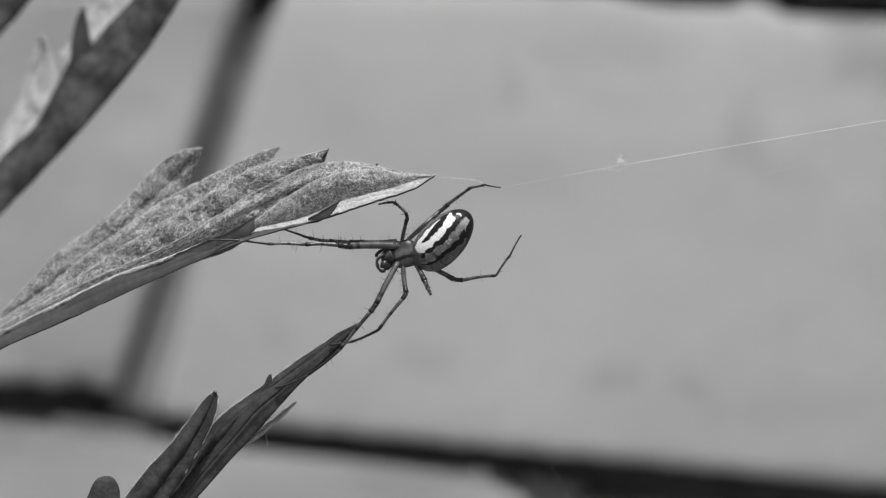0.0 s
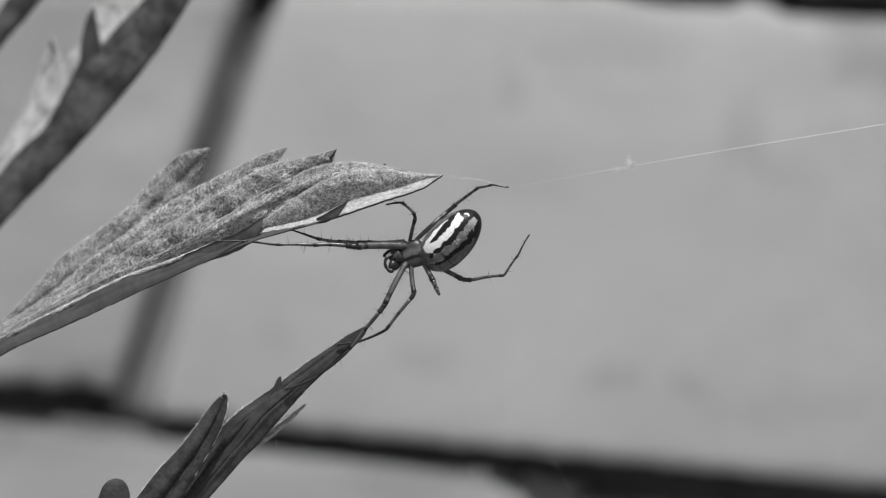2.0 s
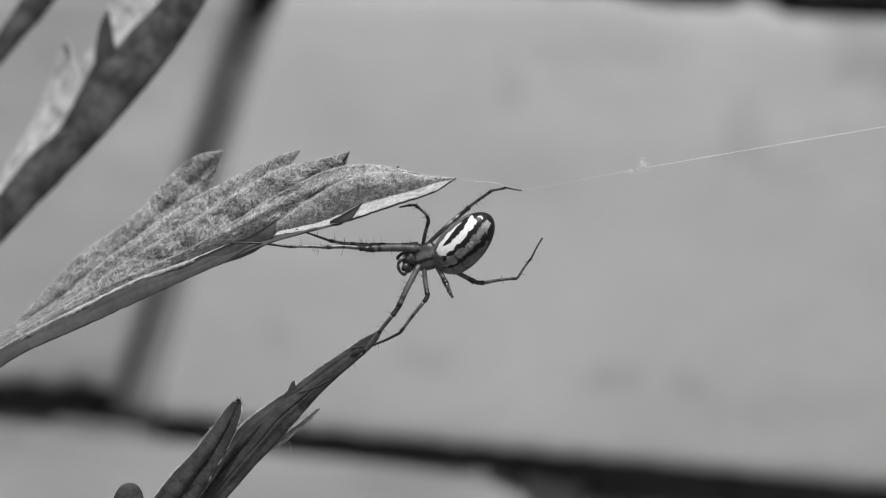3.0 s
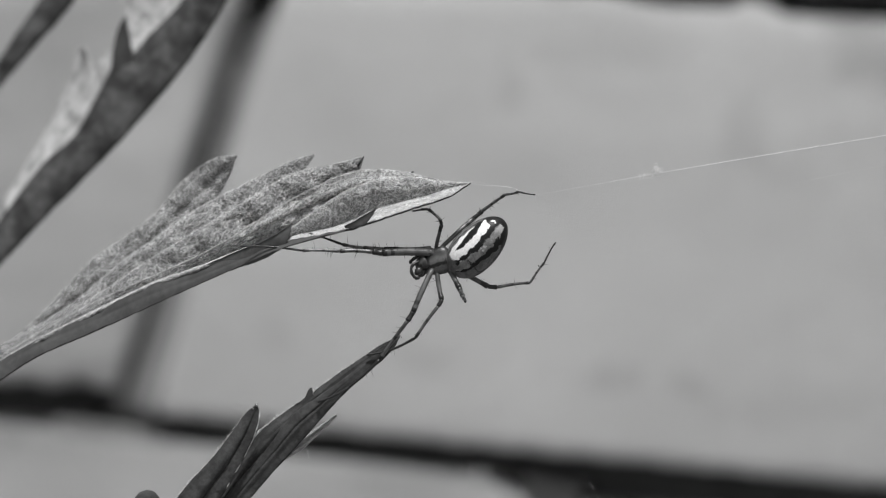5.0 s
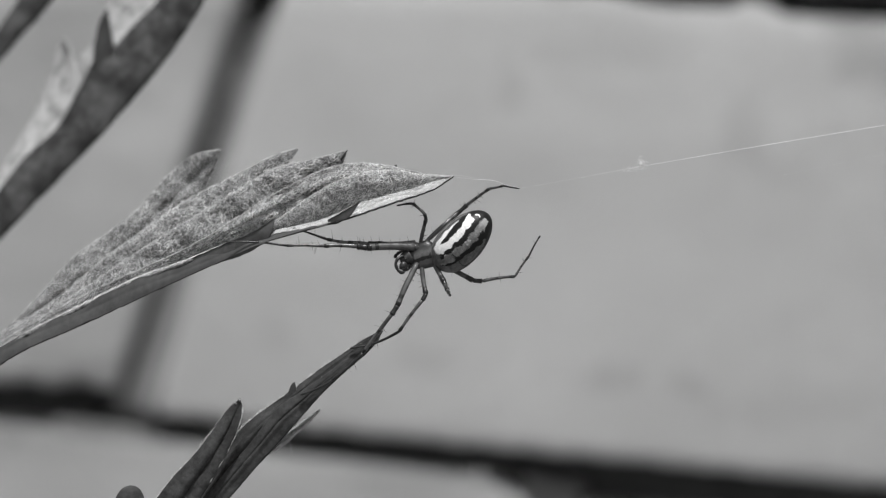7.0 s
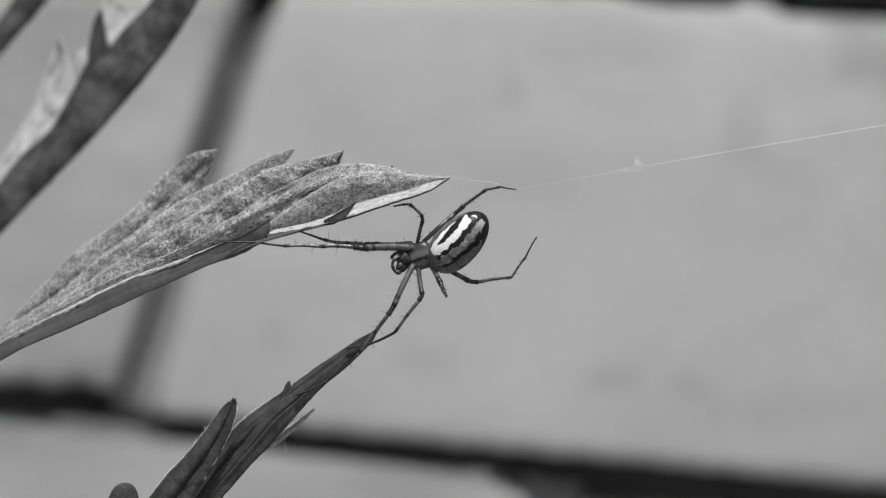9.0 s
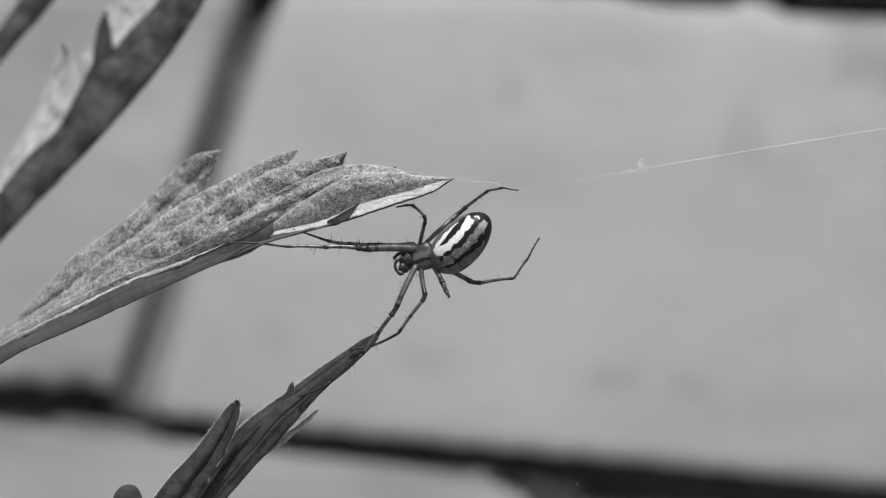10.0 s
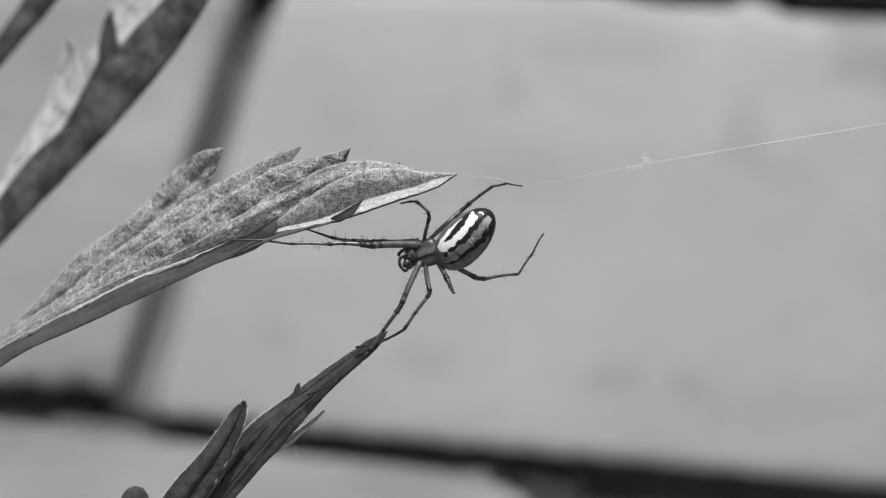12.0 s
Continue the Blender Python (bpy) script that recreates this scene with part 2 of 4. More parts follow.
# ---- shape helpers ----
def part(name, bm, material, parent=None, label="", at=(0, 0, 0)):
    """Links a bmesh, in millimetres about the point `at`, as one mesh object under a thing or part."""
    data = bpy.data.meshes.new(name)
    bmesh.ops.recalc_face_normals(bm, faces=bm.faces)
    bm.to_mesh(data)
    bm.free()
    for mat in material if isinstance(material, (list, tuple)) else [material]:
        data.materials.append(mat)
    data.polygons.foreach_set("use_smooth", [True] * len(data.polygons))
    ob = new(name, data)
    ob.parent = parent
    ob.location = at
    if label:
        tagged(ob, label)
    return ob


def spline(points, n, end=1.0):
    """n + 1 points along a smooth curve through the given ones, evenly by length."""
    p = np.array(points, float)
    if len(p) == 2:
        return p[0] + (p[1] - p[0]) * np.linspace(0, end, n + 1)[:, None]
    q = np.vstack([2 * p[0] - p[1], p, 2 * p[-1] - p[-2]])
    dense = []
    for i in range(1, len(q) - 2):
        a, b, c, d = q[i - 1:i + 3]
        for t in np.linspace(0, 1, 12, endpoint=False):
            dense.append(0.5 * (2 * b + (c - a) * t + (2 * a - 5 * b + 4 * c - d) * t * t + (3 * b - a - 3 * c + d) * t ** 3))
    dense = np.array(dense + [p[-1]])
    run = np.concatenate([[0], np.cumsum(np.linalg.norm(np.diff(dense, axis=0), axis=1))])
    want = np.linspace(0, run[-1] * end, n + 1)
    return np.stack([np.interp(want, run, dense[:, k]) for k in range(3)], 1)


def tube(bm, points, radii, sides=8, mats=None, offset=(0, 0, 0)):
    """A round tapered tube through the points, closed at both ends; mats names a material index for each span."""
    pts = [Vector(p) - Vector(offset) for p in points]
    rings = []
    side = None
    for i, p in enumerate(pts):
        way = (pts[min(i + 1, len(pts) - 1)] - pts[max(i - 1, 0)]).normalized()
        if side is None:
            side = way.orthogonal().normalized()
        side = (side - way * side.dot(way)).normalized()
        up = way.cross(side)
        rings.append([bm.verts.new((p + (side * math.cos(k * math.tau / sides) + up * math.sin(k * math.tau / sides)) * radii[i]) * MM) for k in range(sides)])
    for i in range(len(rings) - 1):
        for k in range(sides):
            f = bm.faces.new((rings[i][k], rings[i][(k + 1) % sides], rings[i + 1][(k + 1) % sides], rings[i + 1][k]))
            f.material_index = mats[i] if mats else 0
    for ring, i in ((rings[0][::-1], 0), (rings[-1], -1)):
        f = bm.faces.new(ring)
        f.material_index = mats[i] if mats else 0


def receding(points):
    """The points moved back along the line of sight, the more the further they lie towards the stem."""
    made = []
    for x, y, z in points:
        back = max(0.0, -18.0 - x) * 0.30
        k = (183.4 + y + back) / (183.4 + y)
        made.append((x * k, y + back, z * k))
    return made


def sheet(edge_a, edge_b, along=40, across=8, bulge=0.4, ruffle=0.08, seed=0, end=0.998, furrows=0, furrow_depth=0.15, lip=1.0, wrinkle=0.0):
    """A leaf sheet spanned between two edge curves, bulging towards the viewer's side, with small ruffles and furrows along it."""
    a, b = spline(edge_a, along, end), spline(edge_b, along, end)
    v = np.linspace(0, 1, across + 1)[None, :, None]
    grid = a[:, None, :] * (1 - v) + b[:, None, :] * v
    width = np.linalg.norm(a - b, axis=1)[:, None]
    vv = v[:, :, 0]
    arch = bulge * (np.sin(vv ** lip * math.pi)) * np.minimum(1, width / 3.0)
    if furrows:
        arch = arch + furrow_depth * np.cos(vv * math.tau * furrows + 1.0) * np.minimum(1, width / 3.6) ** 1.5
    grid[:, :, 1] -= arch
    for i in range(along + 1):
        for j in range(across + 1):
            q = Vector(grid[i, j]) * 0.55 + Vector((seed * 7.3, seed * 3.1, 0))
            fall = min(1.0, width[i, 0] / 1.5)
            grid[i, j, 1] += (ruffle * 2 * noise.noise(q) + wrinkle * 2 * noise.noise(q * 2.6)) * fall
            if j in (0, across):
                grid[i, j, 2] += 0.10 * noise.noise(q * 3.7) * fall
    return grid


def crease(grid, lines, depth=0.22, wide=0.035, seed=0):
    """Presses narrow creases into a sheet; lines are shares of its width at the foot and at the tip."""
    rows, cols = grid.shape[:2]
    v = np.linspace(0, 1, cols)
    for k, (foot, tip) in enumerate(lines):
        for i in range(rows):
            u = i / (rows - 1)
            at = foot + (tip - foot) * u + 0.04 * noise.noise(Vector((u * 5, k * 3.7, seed)))
            fade = min(1.0, np.linalg.norm(grid[i, 0] - grid[i, -1]) / 2.5) * (0.7 + 0.6 * noise.noise(Vector((u * 9, k * 1.9, seed + 5))))
            grid[i, :, 1] += depth * fade * np.exp(-((v - at) / wide) ** 2)


def shell(grid, thick=0.16, offset=(0, 0, 0)):
    """A bmesh of the sheet with thickness: material 0 on the viewer's side, 1 behind, 2 round the rim."""
    gu, gv = np.gradient(grid, axis=0), np.gradient(grid, axis=1)
    nrm = np.cross(gu, gv)
    nrm /= np.linalg.norm(nrm, axis=2, keepdims=True) + 1e-12
    nrm *= np.where(nrm[:, :, 1:2] > 0, -1, 1)
    bm = bmesh.new()
    off = np.array(offset)
    front = [[bm.verts.new((p - off) * MM) for p in row] for row in grid + nrm * thick / 2]
    back = [[bm.verts.new((p - off) * MM) for p in row] for row in grid - nrm * thick / 2]
    nu, nv = len(front) - 1, len(front[0]) - 1

    def quad(verts, index):
        bm.faces.new(verts).material_index = index

    for i in range(nu):
        for j in range(nv):
            quad((front[i][j], front[i + 1][j], front[i + 1][j + 1], front[i][j + 1]), 0)
            quad((back[i][j], back[i][j + 1], back[i + 1][j + 1], back[i + 1][j]), 1)
        quad((front[i][0], back[i][0], back[i + 1][0], front[i + 1][0]), 2)
        quad((front[i][nv], front[i + 1][nv], back[i + 1][nv], back[i][nv]), 2)
    for j in range(nv):
        quad((front[0][j], front[0][j + 1], back[0][j + 1], back[0][j]), 2)
        quad((front[nu][j], back[nu][j], back[nu][j + 1], front[nu][j + 1]), 2)
    return bm


def felt(grids, counts, seed, length=(0.4, 1.1), radius=0.013, lift=0.16, offset=(0, 0, 0), rim=False, crest=0.0, steps=5, curl=1.1, sides=2):
    """Curling hairs as one mesh: matted on the sheets, following their swells, or, with rim, standing out along their edges."""
    rng = np.random.RandomState(seed)
    spots = []

    def unit(v):
        return v / (np.linalg.norm(v, axis=-1, keepdims=True) + 1e-9)

    for grid, n in zip(grids, counts):
        nu, nv = grid.shape[0] - 1, grid.shape[1] - 1
        along, across = np.gradient(grid, axis=0), np.gradient(grid, axis=1)
        normal = unit(np.cross(along, across))
        normal *= np.where(normal[:, :, 1:2] > 0, -1, 1)

        def sample(field, u, v):
            i, j = np.minimum(u.astype(int), nu - 1), np.minimum(v.astype(int), nv - 1)
            fu, fv = (u - i)[:, None], (v - j)[:, None]
            return field[i, j] * (1 - fu) * (1 - fv) + field[i + 1, j] * fu * (1 - fv) + field[i, j + 1] * (1 - fu) * fv + field[i + 1, j + 1] * fu * fv

        size = np.linalg.norm(grid[1:, :1] - grid[1:, -1:], axis=2)[:, 0] * np.linalg.norm(grid[1:, nv // 2] - grid[:-1, nv // 2], axis=1)
        u = rng.choice(nu, n, p=size / size.sum()) + rng.rand(n)
        v = (rng.randint(0, sides, n) if rim else rng.rand(n) * np.where(rng.rand(n) < crest, 0.12, 1.0)) * nv
        angle, bend = rng.rand(n) * math.tau, rng.normal(0, curl, n)
        youth = 0.50 + 0.50 * np.minimum(1.0, 1.5 * u / nu)         # finer and shorter towards the base
        pace = (length[0] + rng.rand(n) * (length[1] - length[0])) / steps * youth
        height = 0.096 + rng.rand(n) * lift
        p, out = sample(grid, u, v), sample(normal, u, v)
        tu, tv = unit(sample(along, u, v)), unit(sample(across, u, v))
        line = [p + out * height[:, None]]
        for k in range(steps):
            if rim:
                rise = out * lift * (0.5 - 0.9 * k / steps)
                line.append(line[-1] + (tu * np.cos(angle)[:, None] + tv * np.sin(angle)[:, None]) * pace[:, None] + rise)
            else:
                u = np.clip(u + np.cos(angle) * pace / (np.linalg.norm(sample(along, u, v), axis=1) + 0.01), 0, nu - 1e-6)
                v = np.clip(v + np.sin(angle) * pace / (np.linalg.norm(sample(across, u, v), axis=1) + 0.01), 0, nv - 1e-6)
                out = sample(normal, u, v)
                line.append(sample(grid, u, v) + out * (height + lift * math.sin(3.0 * k / steps))[:, None])
            angle = angle + bend * 0.55 + rng.normal(0, 0.35, n)
        side = tv * np.cos(angle)[:, None] - tu * np.sin(angle)[:, None]
        for k, q in enumerate(line):
            r = (radius * (1 - 0.6 * k / steps) * youth)[:, None]
            line[k] = np.stack([q + side * r, q + out * r - side * 0.5 * r, q - out * r - side * 0.5 * r], 1)
        spots.append(np.stack(line, 1))
    verts = (np.concatenate(spots) - np.array(offset)) * MM
    base = np.arange(len(verts))[:, None, None] * (steps + 1) * 3
    k, m = np.arange(steps)[None, :, None] * 3, np.arange(3)[None, None, :]
    a, b = base + k + m, base + k + (m + 1) % 3
    faces = np.stack([a, b, b + 3, a + 3], -1).reshape(-1, 4)
    data = bpy.data.meshes.new("leaf_hair")
    data.from_pydata(verts.reshape(-1, 3).tolist(), [], faces.tolist())
    return data


def hairs(parent, grids, counts, seed, offset, **kw):
    data = felt(grids, counts, seed, offset=offset, **kw)
    data.materials.append(HAIR)
    ob = new("leaf_hair", data)
    ob.parent = parent
    return tagged(ob, "matted pale woolly hairs", kind="stuff")


# ---- ground ----
bm = bmesh.new()
bmesh.ops.create_grid(bm, x_segments=60, y_segments=60, size=60)
for v in bm.verts:
    v.co.z = 0.004 * noise.noise(v.co * 0.9) - 0.004
ground = part("ground", bm, SOIL)
tagged(ground, "bare brown garden soil below the wall", "ground", kind="structure")

# ---- wall: pale blocks, laid unevenly with open dark joints ----
WALL_AT = Matrix.Translation((0, 0.220, 0.6)) @ Euler((0, 0, radians(-10))).to_matrix().to_4x4()
bm = bmesh.new()
bmesh.ops.create_cube(bm, size=1.0)
for v in bm.verts:
    v.co = Vector((v.co.x * 2.3, 0.075 + v.co.y * 0.11, v.co.z * 1.14 - 0.03))
wall = part("wall", bm, GAP)
wall.matrix_world = WALL_AT
tagged(wall, "garden wall of pale concrete blocks with dark open joints", "wall", kind="structure")


def block(corners, depth=34.0, inset=0.9, lead=0.0):
    """A block from its face corners (along, up) in wall millimetres, with worn lower arrises."""
    bm, n = bmesh.new(), len(corners)
    mid = Vector((sum(c[0] for c in corners) / n, 0, sum(c[1] for c in corners) / n))
    rings = []
    for inward, y, worn in ((0, depth, 0), (0, 3.0, 0), (inset * 0.12, 1.6, 0.5), (inset * 0.3, 0.35, 1.8), (inset * 1.2, 0.0, 3.6)):
        ring = []
        for k, (x, z) in enumerate(corners):
            p = Vector((x, 0, z))
            ea = (Vector((corners[k - 1][0], 0, corners[k - 1][1])) - p).normalized()
            eb = (Vector((corners[(k + 1) % n][0], 0, corners[(k + 1) % n][1])) - p).normalized()
            q = p + (ea + eb) * inward - mid
            if q.z < 0:
                q.z += worn
            flat = 0.0 if q.z > 0 and y < depth else y
            ring.append(bm.verts.new(Vector((q.x, flat + lead, q.z)) * MM))
        rings.append(ring)
    for a, b in zip(rings, rings[1:]):
        for k in range(n):
            bm.faces.new((a[k], a[(k + 1) % n], b[(k + 1) % n], b[k]))
    bm.faces.new(rings[-1])
    return bm, mid * MM


def lay(corners, lead=0.0, name="block", material=None, tone=1.0):
    bm, mid = block(corners, lead=lead)
    ob = part(name, bm, material or BLOCK, wall, at=mid)
    ob.color = (tone, tone, tone, 1)
    ob.data.polygons.foreach_set("use_smooth", [False] * len(ob.data.polygons))
    return ob


def rough_block(corners, depth=34.0, pillow=0.0, lead=0.0, top=((0, 0),), bottom=((0, 0),), seed=0, across=72, up=40, brow=(0.5, 5.0)):
    """A four-cornered block (top left, top right, bottom right, bottom left) with an uneven bowed face, worn arrises and chipped edges.
    top and bottom give how far the edge stands above its straight line, by the place along the wall."""
    tl, tr, br, bl = (np.array(c, float) for c in corners)
    mid = (tl + tr + br + bl) / 4
    bm, rows = bmesh.new(), []
    for k in range(up + 1):
        t = 0.5 - 0.5 * math.cos(math.pi * k / up)
        row = []
        for i in range(across + 1):
            w = 0.5 - 0.5 * math.cos(math.pi * i / across)
            a, b = tl + (tr - tl) * w, bl + (br - bl) * w
            a[1] += np.interp(a[0], *zip(*top)) + 0.5 * noise.noise((a[0] * 0.23, seed, 0))
            b[1] += np.interp(b[0], *zip(*bottom)) + 0.6 * noise.noise((b[0] * 0.23, seed, 9))
            p = a + (b - a) * t
            high, low = t * (a[1] - b[1]), (1 - t) * (a[1] - b[1])
            ends = min(w, 1 - w) * (tr[0] - tl[0])
            y = lead + pillow * (2 * t - 1) ** 2
            y += brow[0] * max(0.0, 1 - high / brow[1]) ** 2 + 1.3 * max(0.0, 1 - low / 1.8) ** 2 + 1.2 * max(0.0, 1 - ends / 2.0) ** 2
            y += 0.16 * noise.noise((p[0] * 0.09, p[1] * 0.13, seed)) + 0.05 * noise.noise((p[0] * 0.4, p[1] * 0.4, seed))
            row.append(bm.verts.new(Vector((p[0] - mid[0], y, p[1] - mid[1])) * MM))
        rows.append(row)
    for a, b in zip(rows, rows[1:]):
        for i in range(across):
            bm.faces.new((a[i], a[i + 1], b[i + 1], b[i]))
    rim = rows[0] + [r[-1] for r in rows[1:-1]] + rows[-1][::-1] + [r[0] for r in rows[-2:0:-1]]
    back = [bm.verts.new((v.co.x, depth * MM, v.co.z)) for v in rim]
    for k in range(len(rim)):
        n = (k + 1) % len(rim)
        bm.faces.new((rim[k], rim[n], back[n], back[k]))
    return bm, Vector((mid[0], 0, mid[1])) * MM


def lay_rough(corners, tone=1.0, material=None, **kw):
    bm, mid = rough_block(corners, **kw)
    ob = part("block", bm, material or BLOCK, wall, at=mid)
    ob.color = (tone, tone, tone, 1)
    return ob


# the six blocks round the spider
lay_rough([(-202.5, 51.0), (-37.6, 47.3), (-61.4, -25.2), (-226.7, -23.7)], 1.0, lead=0.5, seed=3, bottom=((-90, 0.0), (-82, 0.5), (-78, 1.3), (-75, -0.4), (-71, 0.4), (-68, 0.6), (-64, -0.3)))
lay_rough([(-29.2, 47.5), (117.3, 39.2), (95.1, -42.5), (-53.8, -30.1)], 1.21, BLOCK_STAIN_SHADE, pillow=1.25, seed=1, top=((30, 0.6), (36, -1.1), (51, -1.1), (53, 0.6), (56, 0.4), (58.5, -2.0), (78, -2.1), (95, 0)))
# shallow strip at 0.78 of the block tone, right of the vertical joint
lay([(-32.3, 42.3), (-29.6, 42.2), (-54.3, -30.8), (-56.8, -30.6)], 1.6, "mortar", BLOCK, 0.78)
lay_rough([(-145.0, -27.9), (15.1, -46.1), (1.6, -109.8), (-161.2, -110.1)], 1.04, lead=0.6, seed=5, brow=(0.0, 1.0),
          top=((-145, 0), (-100, 1.9), (-73, 2.7), (-68, 2.0), (-53.8, 2.6), (-18.4, 3.7), (0.6, 3.8), (7.7, 3.4), (12.5, 1.8), (15.1, 0.0)))
# smeared mortar over the dipped block edge, in duller block tone
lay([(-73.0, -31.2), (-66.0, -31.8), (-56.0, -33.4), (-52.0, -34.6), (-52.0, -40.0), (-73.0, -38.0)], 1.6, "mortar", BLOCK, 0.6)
# added half-tone strip: the joint's soft shade fading onto the block, as colour
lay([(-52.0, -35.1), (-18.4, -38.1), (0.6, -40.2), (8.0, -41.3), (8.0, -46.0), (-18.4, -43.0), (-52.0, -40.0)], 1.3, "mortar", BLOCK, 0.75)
lay([(21.7, -47.7), (24.7, -46.0), (157.7, -54.0), (153.3, -108.3), (9.7, -110.0)], 1.0)
lay([(-95.6, 129.2), (59.2, 117.1), (58.8, 45.9), (-98.9, 50.4)], 0.4)
lay([(62.8, 116.4), (196.7, 106.3), (196.7, 41.3), (62.5, 45.3)], -0.3)
lay([(-39.7, 41.2), (-32.3, 41.1), (-55.5, -31.4), (-63.0, -30.5)], 5.0, "mortar", MORTAR)
lay([(13.3, -40.9), (23.7, -42.7), (11.7, -109.4), (0.6, -109.4)], 8.0, "mortar", MORTAR)

# the courses above, below and beside
rnd = random.Random(4)
LOW, HIGH = -111.9, 124.1
for course in range(11):
    base = LOW - 8 - (course + 1) * 66 if course < 6 else HIGH + 8 + (course - 6) * 66
    if base < -598:
        base = -598
    x = -1130 + 90 * (course % 2)
    while x < 1040:
        wide = 168 + rnd.uniform(-8, 8)
        lay([(x, base + 61), (x + wide - 5, base + 61 + rnd.uniform(-1.5, 1.5)), (x + wide - 5, base), (x, base)], rnd.uniform(-0.8, 0.8))
        x += wide
for x0, x1 in ((-1130, -231.6), (201.8, 1040)):
    for k in range(3):
        z0 = LOW + k * (HIGH - LOW) / 3 + 2
        x = x0
        while x < x1 - 40:
            wide = min(170, x1 - x)
            lay([(x, z0 + (HIGH - LOW) / 3 - 5), (x + wide - 5, z0 + (HIGH - LOW) / 3 - 5), (x + wide - 5, z0), (x, z0)], rnd.uniform(-0.8, 0.8))
            x += wide

# ---- plant ----
BASE = Vector((-47.0, 3.0, -600.0))            # where the stem leaves the soil
plant = tagged(new("plant"), "grey-green mugwort plant with woolly lobed leaves", "plant")
plant.location = HUB + BASE * MM

bm = bmesh.new()
stalk = spline([(0, 0, -6), (1.5, 1, 160), (-1.0, 0, 380), (0, 0, 540), (0, 0, 612), (-3, 3, 700)], 60)
tube(bm, stalk, np.linspace(2.6, 1.0, 61), 10)
part("stem", bm, STEM, plant)


def leaf(name_origin, main, lobes, petiole, label, material):
    """One leaf: its main blade with lobes and a petiole, about the point where it joins the stem."""
    o = name_origin
    bm = shell(main, offset=o)
    ob = part("leaf", bm, material, plant, label, at=(Vector(o) - BASE) * MM)
    bm = bmesh.new()
    line = spline(petiole, 16)
    tube(bm, line, np.linspace(1.0, 0.5, 17), 8, offset=o)
    part("petiole", bm, STEM, ob)
    for grid, mats, text in lobes:
        part("lobe", shell(grid, offset=o), mats, ob, text)
    return ob


FELTED, SMOOTH, WHITE = [WOOL, GREEN, PALE], [GREEN, WOOL, HAIR], [PALE, GREEN, DRY]

# the leaf that carries the spider's forelegs
MID = (-47.79, 3.00, -13.82)
main = sheet(receding([(-40.09, 1.60, -8.94), (-33.21, 1.60, -4.77), (-28.13, 1.40, -2.34), (-23.55, 1.40, -0.32), (-19.89, 1.40, 1.65), (-15.78, 1.60, 4.27), (-13.03, 1.60, 5.73), (-10.27, 1.60, 6.83), (-7.89, 1.60, 7.02), (-5.31, 1.40, 6.64), (-2.93, 1.00, 6.13), (-0.73, 0.50, 5.88)]),
             receding([(-40.02, 1.30, -9.57), (-33.12, 1.40, -5.54), (-28.07, 1.60, -3.11), (-23.49, 2.00, -1.37), (-19.14, 2.30, 0.46), (-15.69, 2.20, 1.37), (-12.03, 1.90, 2.23), (-8.85, 1.80, 3.47), (-6.57, 1.50, 4.15), (-4.29, 1.20, 4.74), (-2.46, 0.80, 5.29), (-0.73, 0.50, 5.88)]),
             130, 28, 0.42, 0.20, 1, furrows=3, furrow_depth=0.10, lip=0.75, wrinkle=0.09)
crease(main, [(0.30, 0.42), (0.62, 0.66)], 0.26, 0.06, 7)
back_lobe = sheet(receding([(-40.96, 5.60, -8.86), (-36.82, 6.00, -5.40), (-34.34, 6.60, -2.69), (-31.99, 6.60, -0.19), (-27.63, 7.40, 2.98), (-24.60, 7.80, 6.30), (-22.21, 7.60, 8.05), (-20.06, 7.00, 8.45)]),
                  receding([(-40.74, 4.60, -9.74), (-36.62, 5.00, -7.05), (-31.55, 5.40, -4.17), (-27.42, 6.00, -1.13), (-24.47, 6.80, 1.93), (-22.16, 7.20, 4.39), (-20.89, 7.20, 6.43), (-20.06, 7.00, 8.45)]), 90, 18, 0.40, 0.28, 2, furrows=1, furrow_depth=0.10, lip=0.7, wrinkle=0.10)
crease(back_lobe, [(0.50, 0.58)], 0.45, 0.12, 6)
lobe_two = sheet(receding([(-39.26, 4.20, -7.40), (-33.71, 4.40, -4.14), (-29.52, 4.40, -0.65), (-25.82, 4.60, 2.00), (-22.58, 4.80, 4.25), (-19.57, 5.00, 5.79), (-16.54, 5.00, 7.33), (-14.65, 4.80, 8.12), (-13.42, 4.60, 8.39)]),
                 receding([(-39.01, 3.00, -9.20), (-33.53, 3.40, -5.51), (-28.50, 3.80, -2.27), (-22.49, 4.00, 0.74), (-17.88, 4.40, 3.96), (-15.57, 4.60, 6.29), (-14.26, 4.60, 7.27), (-13.42, 4.60, 8.39)]), 100, 18, 0.45, 0.22, 3, furrows=1, furrow_depth=0.10, lip=0.65, wrinkle=0.09)
lobe_three = sheet(receding([(-34.81, 2.80, -5.49), (-30.65, 2.80, -2.86), (-25.58, 2.80, 0.51), (-20.52, 3.00, 3.56), (-15.45, 3.20, 6.62), (-12.21, 3.20, 7.40), (-10.35, 3.00, 7.90), (-9.37, 2.80, 8.17)]),
                   receding([(-34.70, 2.20, -6.17), (-30.55, 2.20, -4.33), (-25.52, 2.40, -1.80), (-20.04, 2.80, 0.51), (-14.51, 3.00, 3.97), (-11.28, 3.10, 6.15), (-9.84, 3.00, 6.93), (-9.37, 2.80, 8.17)]), 100, 18, 0.48, 0.22, 4, furrows=1, furrow_depth=0.10, lip=0.65, wrinkle=0.09)
